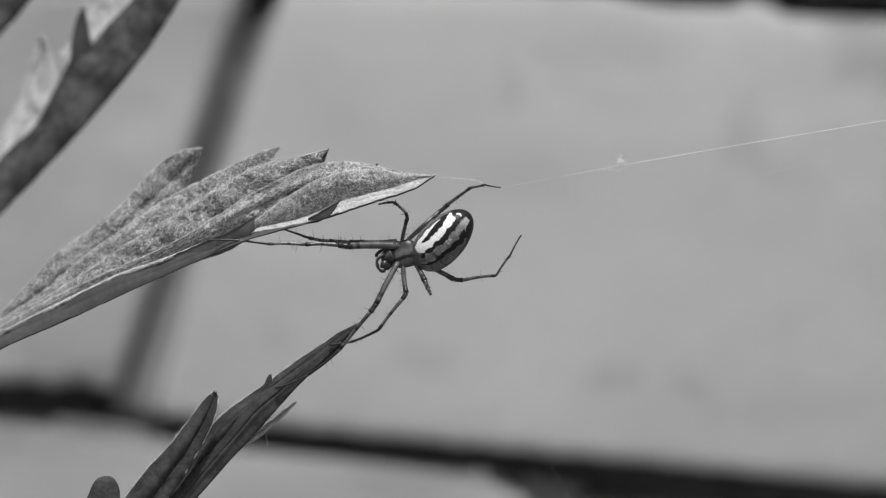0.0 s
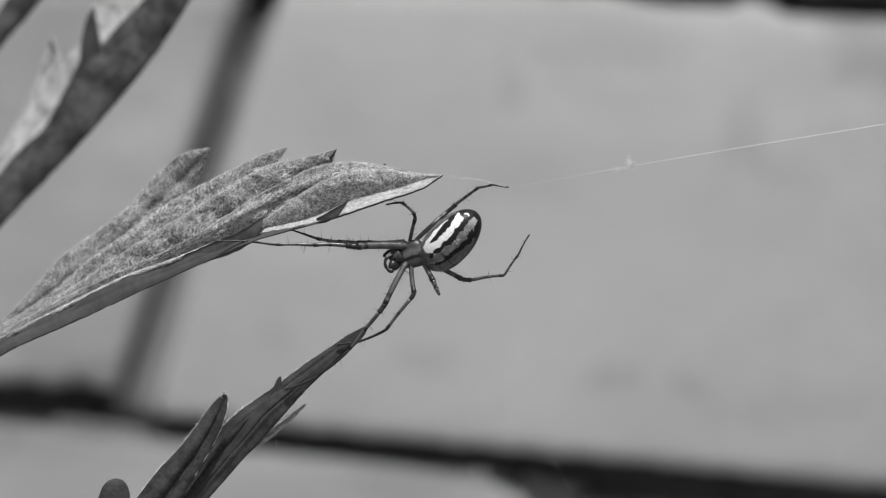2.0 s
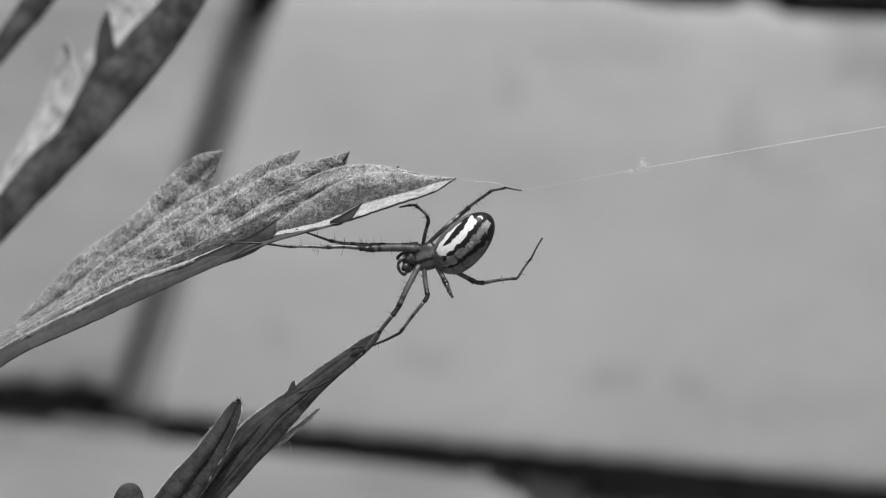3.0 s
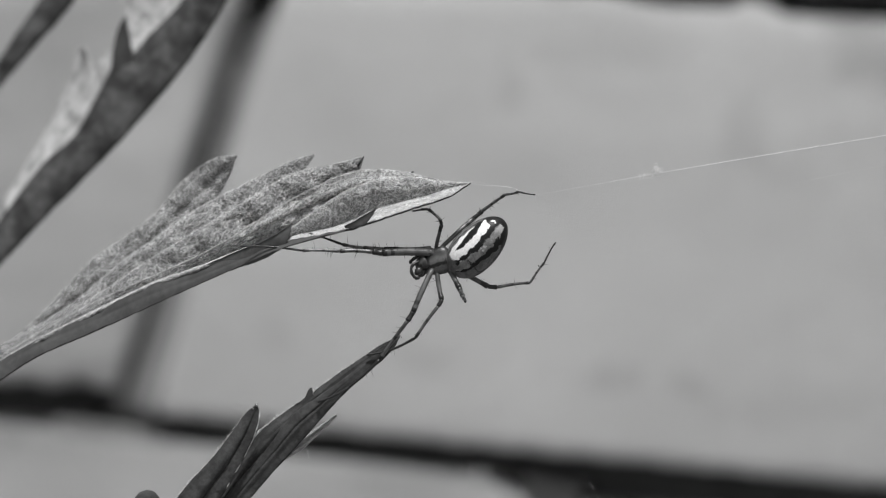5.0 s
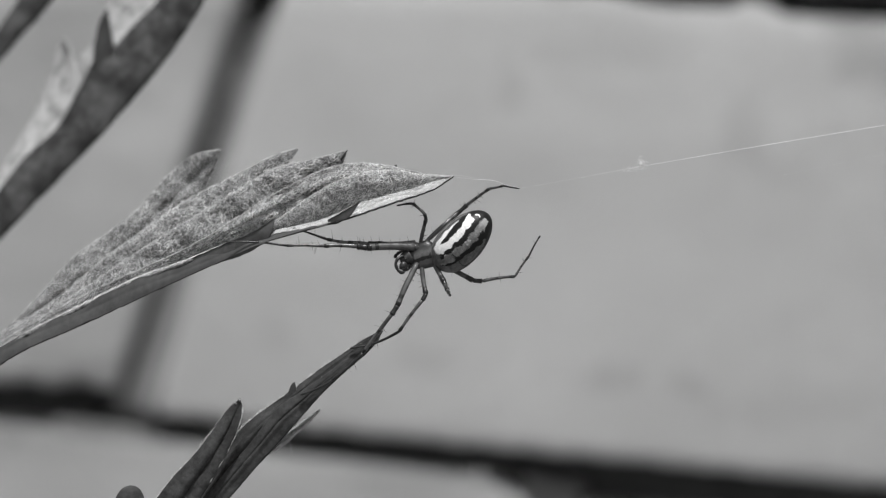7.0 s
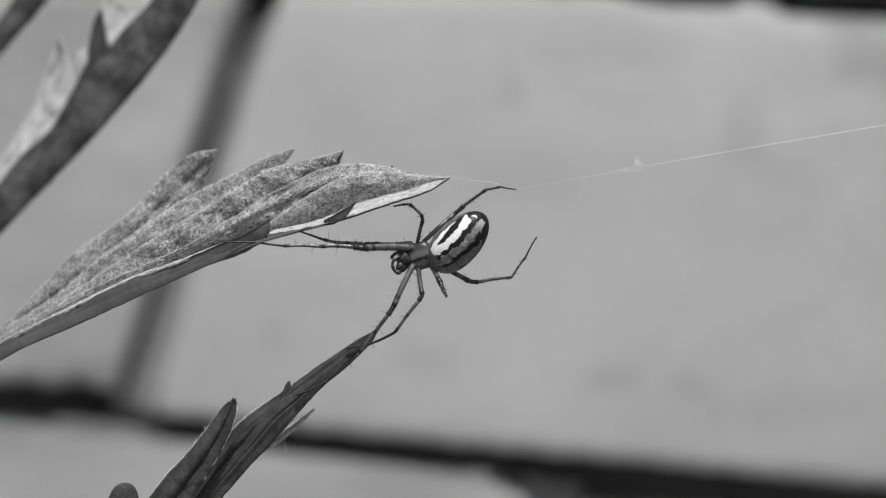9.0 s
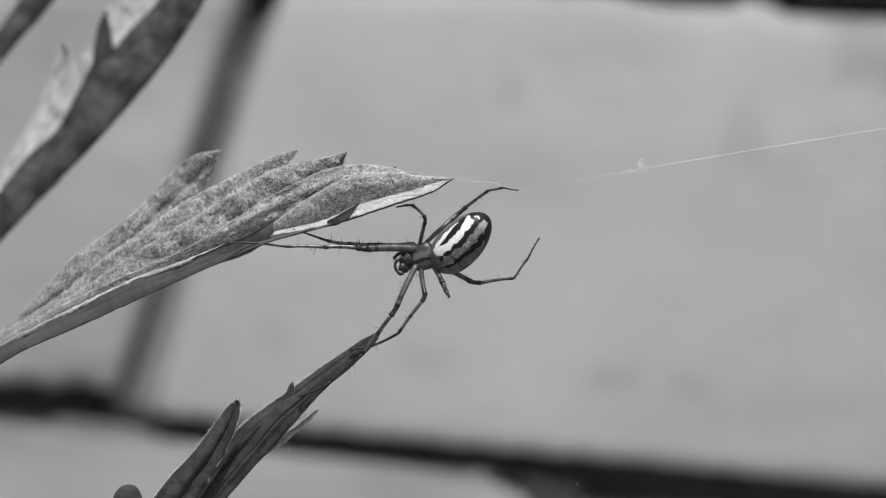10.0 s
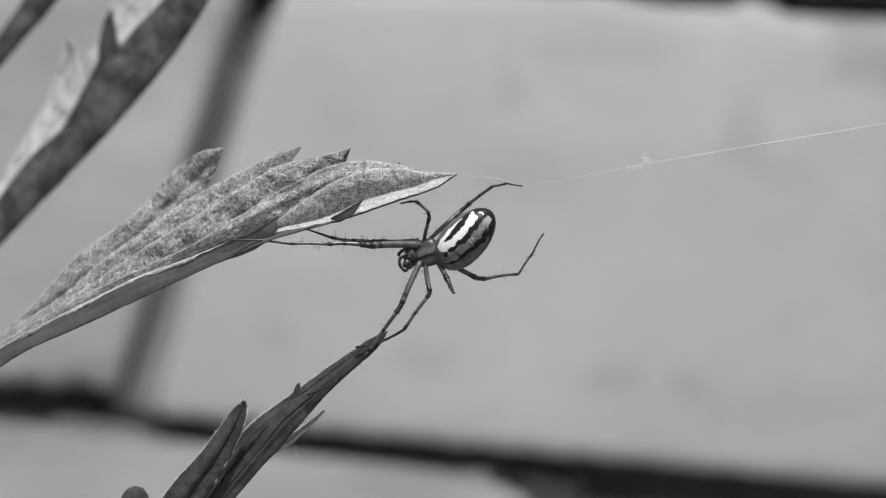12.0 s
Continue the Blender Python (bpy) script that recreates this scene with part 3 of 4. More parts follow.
front_rise = sheet(receding([(-16.07, -0.30, 1.63), (-14.26, -0.20, 2.86), (-12.00, -0.10, 4.45), (-9.74, 0.10, 5.64), (-7.47, 0.20, 6.28), (-5.19, 0.30, 6.29), (-2.91, 0.30, 5.97), (-0.82, 0.20, 5.87)]),
                   receding([(-16.06, 0.00, 1.36), (-12.90, 0.30, 1.95), (-10.19, 0.45, 2.59), (-7.83, 0.55, 3.78), (-5.65, 0.55, 4.42), (-3.14, 0.45, 5.15), (-0.82, 0.20, 5.87)]), 90, 20, 0.62, 0.14, 5, furrows=2, furrow_depth=0.09, lip=0.55, wrinkle=0.08)
roll = sheet(receding([(-15.05, 0.00, 1.60), (-11.06, 0.35, 2.56), (-8.13, 0.50, 3.86), (-4.73, 0.80, 4.83), (-2.23, 0.60, 5.61), (-0.68, 0.30, 5.88)]),
             receding([(-15.11, -2.00, 1.25), (-10.74, -2.20, 2.06), (-7.93, -2.20, 2.90), (-5.22, -1.70, 3.82), (-2.50, -0.80, 4.76), (-0.68, 0.30, 5.88)]), 70, 8, 0.18, 0.08, 6, wrinkle=0.05)
under = sheet(receding([(-39.53, -1.00, -9.14), (-35.40, -1.30, -6.77), (-30.83, -1.60, -4.55), (-26.31, -1.70, -2.34), (-21.79, -1.80, -0.72), (-18.87, -1.80, 0.45), (-15.60, -2.00, 1.12), (-13.56, -2.10, 1.50), (-11.60, -2.10, 1.88), (-9.60, -2.10, 2.38)]),
              receding([(-39.44, -1.90, -10.78), (-35.32, -2.20, -8.05), (-30.78, -2.40, -6.05), (-26.27, -2.40, -4.00), (-21.77, -2.30, -1.95), (-17.40, -2.40, -0.06), (-15.73, -2.50, 0.66), (-13.56, -2.45, 1.30), (-12.00, -2.35, 1.74), (-9.60, -2.12, 2.35)]), 60, 44, 0.22, 0.08, 7, furrows=1, furrow_depth=0.05)
crease(under, [(0.25, 0.75)], 0.11, 0.13, 4)
fold_one = sheet(receding([(-21.78, -1.90, -0.68), (-18.83, -2.10, 0.58), (-17.02, -2.30, 1.30), (-15.62, -2.40, 2.11), (-14.91, -2.30, 2.56)]),
                 receding([(-21.82, -1.60, -1.31), (-18.41, -1.90, -0.63), (-16.14, -2.10, 0.40), (-15.27, -2.30, 1.21), (-14.91, -2.30, 2.56)]), 30, 6, 0.2, 0.05, 8)
fold_two = sheet(receding([(-10.70, -2.35, 2.40), (-9.80, -2.50, 2.85), (-8.88, -2.60, 3.41), (-8.21, -2.50, 3.77)]),
                 receding([(-10.70, -2.30, 2.28), (-9.75, -2.40, 2.34), (-8.98, -2.50, 2.66), (-8.21, -2.50, 3.77)]), 24, 5, 0.15, 0.04, 9)
rim_ridge = sheet(receding([(-39.94, 1.10, -9.14), (-35.79, 1.20, -6.76), (-31.20, 1.40, -4.47), (-26.63, 1.70, -2.23), (-22.06, 2.00, -0.59), (-18.75, 2.00, 0.73)]),
                  receding([(-39.42, -1.15, -9.29), (-35.30, -1.45, -6.89), (-30.75, -1.75, -4.63), (-26.22, -1.88, -2.42), (-21.73, -1.98, -0.81), (-18.54, -1.90, 0.59)]), 110, 6, 0.08, 0.09, 10, wrinkle=0.06)
mid_leaf = leaf(MID, main, [(back_lobe, FELTED, "woolly lobe curling behind"), (lobe_two, FELTED, ""), (lobe_three, FELTED, ""), (front_rise, FELTED, ""),
                            (roll, WHITE, "white felted rolled margin"), (under, [SMOOTH_PALE, SMOOTH_PALE, SMOOTH_PALE], "smooth dark upper side folded under"),
                            (fold_one, [FOLD, WOOL, DRY], "smooth dark lobe folded upward"), (fold_two, [FOLD, WOOL, DRY], "smooth dark lobe folded upward"), (rim_ridge, [WOOL, GREEN, DRY], "felted margin")],
                [(-47, 3, -13.60), *receding([(-44.31, 2.00, -11.91), (-39.59, 1.40, -9.35)])], "arching leaf with its grey woolly underside showing", FELTED)
FELT_SHEETS = [main, back_lobe, lobe_two, lobe_three, front_rise, roll, rim_ridge]
hairs(mid_leaf, [main, lobe_three, front_rise, roll, rim_ridge], [3100, 1500, 900, 600, 700], 11, MID, crest=0.10, length=(0.50, 1.20), lift=0.02, radius=0.020, curl=1.0)
hairs(mid_leaf, [back_lobe, lobe_two], [1900, 2600], 13, MID, crest=0.08, length=(0.40, 0.90), lift=0.02, radius=0.017, curl=1.2)
hairs(mid_leaf, FELT_SHEETS, [900, 600, 600, 600, 700, 500, 700], 12, MID, rim=True, length=(0.07, 0.16), lift=0.025, radius=0.012, steps=3)
for edge, wide in ((main[4:, 0], 0.035), (back_lobe[3:, 0], 0.035), (lobe_two[4:, 0], 0.035), (lobe_three[4:, 0], 0.035), (front_rise[2:, 0], 0.035), (rim_ridge[:, -1], 0.12)):
    bm = bmesh.new()
    tube(bm, [p + np.array((0.0, 0.10 if wide > 0.1 else -0.10, 0.4 * wide - 0.03)) for p in edge], [wide + 0.11 * abs(noise.noise(Vector(p) * 1.9)) for p in edge[:-1]] + [0.03], 8, offset=MID)
    part("margin", bm, WOOL if wide > 0.1 else PALE, mid_leaf, "thin pale felted margin")
for edge in (fold_one[:, 0], fold_two[:, 0]):
    bm = bmesh.new()
    tube(bm, [p + np.array((0.0, -0.09, 0.0)) for p in edge], [0.045 + 0.04 * abs(noise.noise(Vector(p) * 2.1)) for p in edge[:-1]] + [0.02], 6, offset=MID)
    part("dry_rim", bm, DRY, mid_leaf, "thin dark dry rim of the folded lobe")
bm = bmesh.new()
tube(bm, [(-5.51, 1.90, 6.66), (-5.37, 1.80, 6.84), (-5.28, 1.80, 6.93)], [0.12, 0.1, 0.03], 6, offset=MID)
part("tooth", bm, DRY, mid_leaf)

for point in ([(-9.87, 2.70, 7.38), (-9.55, 2.70, 7.80), (-9.32, 2.70, 8.21)], [(-1.23, 0.40, 5.70), (-0.91, 0.40, 5.79), (-0.64, 0.30, 5.92)]):
    bm = bmesh.new()
    tube(bm, point, [0.07, 0.11, 0.03], 7, offset=MID)
    part("tip", bm, DRY, mid_leaf, "dry dark lobe tip")

# the leaf above it, behind the plane of the spider
UP = (-56.25, 36.00, -8.65)
main = sheet([(-48.09, 36.00, 1.14), (-42.65, 36.00, 8.59), (-39.38, 36.00, 11.70), (-37.38, 36.40, 15.31), (-35.78, 36.60, 18.60), (-34.04, 36.60, 19.58), (-32.43, 36.80, 21.57), (-30.00, 37.00, 24.10), (-26.45, 37.00, 29.02)],
             [(-47.22, 34.50, -2.11), (-41.82, 34.50, 3.73), (-36.43, 34.60, 9.35), (-33.22, 34.80, 12.93), (-30.00, 35.00, 16.84), (-27.61, 35.40, 20.13), (-25.30, 35.60, 23.95), (-22.96, 36.00, 28.88)], 70, 10, 0.5, 0.08, 12)
tooth_up = sheet([(-35.24, 35.95, 15.01), (-35.89, 36.25, 18.30), (-35.49, 36.50, 21.75), (-34.64, 36.60, 23.62)], [(-34.58, 35.90, 15.01), (-33.81, 36.20, 18.78), (-34.24, 36.50, 21.59), (-34.64, 36.60, 23.62)], 30, 6, 0.08, 0.02, 13)
pale_a = sheet([(-46.75, 40.00, 5.59), (-43.42, 40.00, 11.24), (-41.76, 40.00, 14.46), (-40.54, 40.00, 17.89), (-39.88, 40.00, 20.00), (-38.95, 38.50, 20.85)],
               [(-46.12, 37.00, 3.33), (-42.29, 37.00, 8.52), (-39.02, 37.00, 12.35), (-37.38, 37.00, 15.90), (-37.93, 37.70, 18.42), (-38.95, 38.50, 20.85)], 40, 8, 0.05, 0.10, 14)
pale_b = sheet([(-40.10, 40.00, 11.69), (-38.33, 40.00, 17.23), (-37.55, 40.00, 19.33), (-36.45, 40.00, 20.55), (-34.78, 40.00, 25.53), (-32.90, 40.00, 30.52)],
               [(-38.47, 37.00, 10.98), (-36.56, 37.00, 14.81), (-35.19, 37.00, 18.09), (-33.01, 37.00, 20.71), (-29.73, 37.00, 24.10), (-26.45, 37.00, 29.02)], 40, 8, 0.05, 0.10, 15)
up_leaf = leaf(UP, main, [(tooth_up, SMOOTH, ""), (pale_a, [SPOTTED, WOOL, PALE], "pale woolly lobe turned to the light"), (pale_b, [SPOTTED, WOOL, PALE], "pale woolly lobe turned to the light")],
               [(-47, 3, -7.23), (-51.96, 34.00, -5.34), (-47.64, 35.20, -0.60)], "steep dark leaf with pale woolly lobes behind", [MOTTLED, WOOL, HAIR])
hairs(up_leaf, [pale_a, pale_b], [500, 500], 16, UP, lift=0.05)

# the topmost leaf, of which only the margin shows
TOP = (-57.78, 42.00, 6.20)
main = sheet([(-49.71, 46.00, 17.69), (-46.87, 46.00, 22.24), (-44.59, 46.00, 25.65), (-41.18, 46.00, 31.34)], [(-49.21, 45.00, 15.63), (-46.66, 45.00, 18.63), (-44.40, 45.00, 21.35), (-41.34, 45.00, 24.97), (-37.03, 45.00, 31.77)], 40, 8, 0.4, 0.15, 17)
top_leaf = leaf(TOP, main, [], [(-47, 3, 5.05), (-51.48, 32.00, 10.73), (-49.47, 45.40, 16.62)], "dark upper leaf rising beyond the others", [MOTTLED, WOOL, HAIR])

# the lower leaf, edge on, whose tip holds two of the legs
LOW_AT = (-47.79, 3.00, -44.32)
main = sheet([(-33.46, 3.00, -31.84), (-25.93, 2.00, -22.71), (-21.73, 1.50, -18.52), (-19.31, 1.20, -15.15), (-17.56, 1.00, -13.21), (-14.34, 0.80, -10.91), (-12.04, 0.60, -9.22), (-9.30, 0.40, -7.38), (-8.11, 0.30, -6.60), (-6.69, 0.20, -5.92)],
             [(-31.73, 1.00, -32.41), (-22.06, 0.40, -22.51), (-18.39, 0.20, -18.25), (-16.11, 0.20, -15.89), (-13.83, 0.10, -13.38), (-11.10, 0.10, -10.42), (-8.55, 0.10, -8.23), (-7.37, 0.20, -7.06), (-6.69, 0.20, -5.92)], 90, 72, 0.42, 0.10, 18, furrows=3, furrow_depth=0.14, lip=0.7, wrinkle=0.04)
keel = sheet([(-26.64, 0.60, -25.96), (-22.03, 0.20, -20.44), (-19.64, 0.00, -17.51), (-17.27, -0.10, -14.77), (-15.35, -0.20, -12.31), (-12.90, -0.20, -10.58), (-10.18, -0.10, -8.63), (-7.46, 0.00, -6.59)],
             [(-25.90, 0.20, -26.81), (-20.53, -0.20, -20.85), (-17.80, -0.30, -17.75), (-15.61, -0.40, -15.29), (-13.43, -0.40, -12.93), (-10.85, -0.30, -10.08), (-8.81, -0.20, -8.13), (-7.46, 0.00, -6.64)], 70, 48, 0.42, 0.08, 19, furrows=2, furrow_depth=0.10, lip=0.6, wrinkle=0.03)
lobe_low = sheet([(-30.19, 0.00, -25.87), (-25.59, -0.40, -20.10), (-23.66, -0.60, -17.63), (-21.91, -0.80, -15.80), (-20.37, -0.80, -13.81), (-19.11, -0.80, -12.09), (-18.15, -0.80, -11.27)],
                 [(-26.50, -0.40, -25.82), (-22.36, -0.80, -20.42), (-20.53, -1.00, -17.86), (-18.99, -1.00, -15.15), (-18.22, -1.00, -13.43), (-17.96, -0.90, -12.08), (-18.15, -0.80, -11.27)], 60, 56, 0.42, 0.10, 20, furrows=2, furrow_depth=0.13, lip=0.7, wrinkle=0.04)
lobe_round = sheet([(-32.47, 0.00, -29.06), (-29.58, -1.00, -22.11), (-28.49, -1.00, -20.03), (-27.95, -1.00, -18.77), (-27.31, -1.00, -18.27), (-26.68, -1.00, -18.18)],
                   [(-30.65, 0.00, -29.51), (-26.13, -1.40, -22.07), (-25.81, -1.40, -19.99), (-25.93, -1.20, -19.02), (-26.22, -1.10, -18.49), (-26.68, -1.00, -18.18)], 40, 8, 0.3, 0.1, 21, end=1.0)
tooth_low = sheet([(-14.66, 0.60, -11.75), (-14.36, 0.60, -10.80), (-14.16, 0.60, -10.35), (-13.98, 0.60, -10.12)], [(-13.67, 0.40, -11.44), (-13.74, 0.50, -10.70), (-13.78, 0.50, -10.35), (-13.84, 0.60, -10.12)], 14, 4, 0.1, 0.02, 22)
sliver = sheet([(-16.79, 2.60, -16.00), (-14.85, 2.60, -14.43), (-13.30, 2.20, -13.34), (-11.91, 1.40, -12.42)], [(-16.40, 0.80, -16.12), (-14.25, 0.80, -14.57), (-12.94, 1.00, -13.49), (-11.91, 1.40, -12.42)], 24, 4, 0.1, 0.05, 23)
sliver_two = sheet([(-16.46, 1.00, -15.86), (-15.29, 1.20, -15.24), (-14.19, 1.20, -14.69)], [(-16.45, 0.90, -16.13), (-15.05, 1.10, -15.37), (-14.19, 1.20, -14.74)], 16, 3, 0.05, 0.03, 24)
crease(main, [(0.22, 0.30), (0.46, 0.52)], 0.18, 0.045, 1)
crease(keel, [(0.36, 0.45)], 0.24, 0.065, 2)
crease(lobe_low, [(0.60, 0.58)], 0.28, 0.055, 3)
low_leaf = leaf(LOW_AT, main, [(keel, SMOOTH, ""), (lobe_low, SMOOTH, ""), (lobe_round, SMOOTH, "rounded dark lobe"), (tooth_low, SMOOTH, ""),
                               (sliver, [PALE, PALE, PALE], "pale curled sliver of leaf margin"), (sliver_two, [PALE, PALE, PALE], "pale curled sliver of leaf margin")],
                [(-47, 3, -43.61), (-41.78, 3.00, -39.24), (-33.05, 2.00, -31.95)], "narrow dark leaf seen edge on with a sharp tip", SMOOTH)
for edge in (main[16:, 0], lobe_low[10:, 0], lobe_low[34:, -1]):
    bm = bmesh.new()
    tube(bm, [p + np.array((-0.02, -0.08, 0.02)) for p in edge], [0.022 + 0.09 * max(0.0, noise.noise(Vector(p) * 2.9)) for p in edge], 6, offset=LOW_AT)
    part("margin", bm, PALE, low_leaf, "thin pale felted margin")
for spot, size in (((-18.22, -0.95, -11.38), 0.15), ((-18.55, -0.95, -11.67), 0.10), ((-19.86, -0.90, -13.35), 0.09), ((-17.63, 0.80, -13.56), 0.10)):
    bm = bmesh.new()
    bmesh.ops.create_icosphere(bm, subdivisions=2, radius=size * MM)
    for v in bm.verts:
        v.co *= 1 + 0.5 * noise.noise(v.co * 9000)
        v.co += (Vector(spot) - Vector(LOW_AT)) * MM
    part("wool_tuft", bm, WOOL, low_leaf, "pale tuft of wool on the margin")
hairs(low_leaf, [sliver, sliver_two], [90, 50], 25, LOW_AT, crest=1.0, length=(0.08, 0.25), lift=0.05, radius=0.008)
hairs(low_leaf, [main, lobe_low], [1100, 500], 26, LOW_AT, rim=True, sides=1, length=(0.12, 0.28), lift=0.03, radius=0.013, steps=4)

# ---- spider ----
HEART = (-3.59, 0.00, -0.50)
spider = tagged(new("spider"), "small spider with black and white striped abdomen", "spider")
spider.location = HUB + Vector(HEART) * MM


def egg(profile, sides=32, rings=28, flat=1.0):
    """A turned body along z, in millimetres: profile(t) is the radius for t from 0 to 1 and its place on the axis."""
    bm = bmesh.new()
    loops = []
    for i in range(rings + 1):
        r, z = profile(i / rings)
        loops.append([bm.verts.new((r * math.cos(k * math.tau / sides) * MM, r * flat * math.sin(k * math.tau / sides) * MM, z * MM)) for k in range(sides)])
    for a, b in zip(loops, loops[1:]):
        for k in range(sides):
            bm.faces.new((a[k], a[(k + 1) % sides], b[(k + 1) % sides], b[k]))
    bm.faces.new(loops[0][::-1])
    bm.faces.new(loops[-1])
    return bm


def abdomen_profile(t):
    u = -math.cos(t * math.pi)                     # -1 front, +1 hind
    r = math.sqrt(max(0.0008, 1 - abs(u) ** (2.55 if u < 0 else 1.80))) * (1.80 - 0.05 * u)
    return r, u * 3.02


abdomen = part("abdomen", egg(abdomen_profile, 48, 48, 0.95), ABDOMEN, spider, "glossy abdomen banded black, white and silver", at=(Vector((0.04, -0.30, 0.755)) - Vector(HEART)) * MM)
abdomen.rotation_euler = (radians(6), radians(44.5), 0)
bm = bmesh.new()
tube(bm, [(0, 0.7, 2.5), (0.05, 0.95, 2.75), (0.06, 1.0, 2.85)], [0.32, 0.22, 0.06], 10)
part("spinneret", bm, CUTICLE_DARK, abdomen)


def carapace_profile(t):
    u = -math.cos(t * math.pi)
    return math.sqrt(max(0.001, 1 - abs(u) ** 4.0)) * (1.06 - 0.16 * u - 0.30 * max(0, u - 0.1)), u * 1.42


carapace = part("carapace", egg(carapace_profile, 32, 28, 0.52), CARAPACE, spider, "grey carapace with a dark median streak", at=(Vector((-3.32, 0.00, -0.50)) - Vector(HEART)) * MM)
carapace.rotation_euler = (0, radians(-109), 0)
bm = bmesh.new()
tube(bm, spline([(-2.13, -0.20, -0.45), (-2.36, -0.20, -0.41), (-2.63, -0.20, -0.36)], 4), [0.3, 0.34, 0.4, 0.45, 0.4], 10, offset=HEART)
part("waist", bm, CUTICLE_DARK, spider)
bm = bmesh.new()
tube(bm, spline([(-4.18, -0.20, -0.41), (-4.63, -0.30, -0.64), (-4.95, -0.30, -0.86)], 6), [0.60, 0.60, 0.56, 0.50, 0.42, 0.32, 0.14], 14, offset=HEART)
part("head", bm, CUTICLE, spider)
for tag, pts in (("chelicera", [(-4.53, -0.50, -1.00), (-4.80, -0.70, -1.31), (-4.99, -0.60, -1.50)]), ("chelicera", [(-4.27, -0.10, -1.05), (-4.50, -0.20, -1.45), (-4.77, -0.20, -1.64)])):
    bm = bmesh.new()
    tube(bm, spline(pts, 6), [0.18, 0.28, 0.31, 0.30, 0.26, 0.18, 0.06], 10, offset=HEART)
    part(tag, bm, CUTICLE_DARK, spider)
for pts in ([(-4.62, -0.60, -0.41), (-5.07, -0.90, -0.63), (-5.29, -1.00, -0.99), (-5.20, -1.00, -1.45), (-4.93, -1.00, -1.76), (-4.57, -0.90, -1.76)],
            [(-4.37, 0.20, -0.27), (-4.82, 0.10, -0.09), (-5.27, 0.00, -0.36), (-5.41, -0.10, -0.64)], ):
    bm = bmesh.new()
    n = 14
    tube(bm, spline(pts, n), [0.13 + 0.02 * math.sin(k * 1.7) for k in range(n)] + [0.05], 8, offset=HEART)
    part("pedipalp", bm, LEG_DARK, spider)
for spot in ((-4.90, -0.55, -0.68), (-4.71, -0.60, -0.45), (-4.53, -0.75, -0.72), (-4.85, -0.50, -0.95)):
    bm = bmesh.new()
    bmesh.ops.create_uvsphere(bm, u_segments=12, v_segments=8, radius=0.10 * MM)
    part("eye", bm, EYE_BLACK, spider, at=(Vector(spot) - Vector(HEART)) * MM)

SEGMENTS = ("femur", "patella", "tibia", "metatarsus", "tarsus")


def leg(joints, radii, seed, spines=(0, 2, 5, 3, 0), dark_from=4):
    """One leg from its hip outwards: five jointed segments with dark rings at the joints and fine spines."""
    rng = random.Random(seed)
    hip = Vector(joints[0])
    femur, bristles = None, bmesh.new()
    for k, name in enumerate(SEGMENTS):
        a, b = Vector(joints[k]), Vector(joints[k + 1])
        ra, rb = radii[k], radii[k + 1]
        length = (b - a).length
        sag = Vector((rng.uniform(-1, 1), rng.uniform(-1, 1), rng.uniform(-1, 1))) * length * 0.03
        steps = 12
        pts, rad, mats = [], [], []
        for i in range(steps + 1):
            t = i / steps
            pts.append(a.lerp(b, t) + sag * math.sin(t * math.pi))
            swell = 1 + 0.12 * math.sin(t * math.pi) if k == 0 else 1.0
            joint = 1 + 0.52 * min(1.0, length) * math.exp(-((t - 1) * length / 0.30) ** 2) + (0.16 * min(1.0, length) * math.exp(-(t * length / 0.22) ** 2) if k else 0)
            end = 0.72 if (i == 0 and k) or i == steps else 1.0
            rad.append((ra + (rb - ra) * t) * swell * joint * end)
            if i < steps:
                near_end = (1 - (i + 0.5) / steps) * length < 0.42
                mid_band = (k in (2, 3) and 0.40 < (i + 0.5) / steps < 0.52) or (k == 0 and 0.74 < (i + 0.5) / steps < 0.83)
                mats.append(1 if near_end or mid_band or k >= dark_from or k == 1 else 0)
        bm = bmesh.new()
        tube(bm, pts, rad, 10, mats, offset=hip)
        way = (b - a).normalized()
        for _ in range(spines[k]):
            t = rng.uniform(0.1, 0.92)
            out = Vector((rng.uniform(-1, 1), rng.uniform(-0.5, 0.3), rng.uniform(-1, 1)))
            out = (out - way * out.dot(way)).normalized()
            p = a.lerp(b, t)
            tip = p + out * rng.uniform(0.45, 0.90) * (1.0 if radii[0] > 0.2 else 0.65) + way * rng.uniform(0.05, 0.25)
            tube(bristles, [p, p.lerp(tip, 0.5), tip], [0.028, 0.020, 0.006], 4, offset=hip)
        if femur is None:
            femur = part("leg", bm, [LEG, LEG_DARK], spider, at=(hip - Vector(HEART)) * MM)
        else:
            part(name, bm, [LEG, LEG_DARK], femur)
    tagged(part("spines", bristles, LEG_DARK, femur, "fine dark bristles"), kind="stuff")
    return femur


for hip, out in (((-3.41, 0.10, 0.05), (-3.90, -0.40, 0.36)), ((-3.42, 0.50, 0.14), (-3.83, 0.30, 0.55)), ((-3.19, 0.50, 0.05), (-3.33, 0.50, 0.64)), ((-2.83, 0.80, 0.05), (-2.75, 1.20, 0.82)),
                 ((-2.73, 0.30, -0.68), (-2.32, 0.00, -1.05)), ((-2.65, 0.70, -0.50), (-1.78, 0.80, -1.14)), ((-3.41, 0.00, -0.77), (-3.81, -0.40, -1.50)), ((-3.23, 0.10, -0.86), (-3.18, 0.00, -1.50))):
    bm = bmesh.new()
    tube(bm, spline([hip, out], 5), [0.30, 0.34, 0.33, 0.30, 0.25, 0.18], 10, offset=HEART)
    part("coxa", bm, CUTICLE, spider)

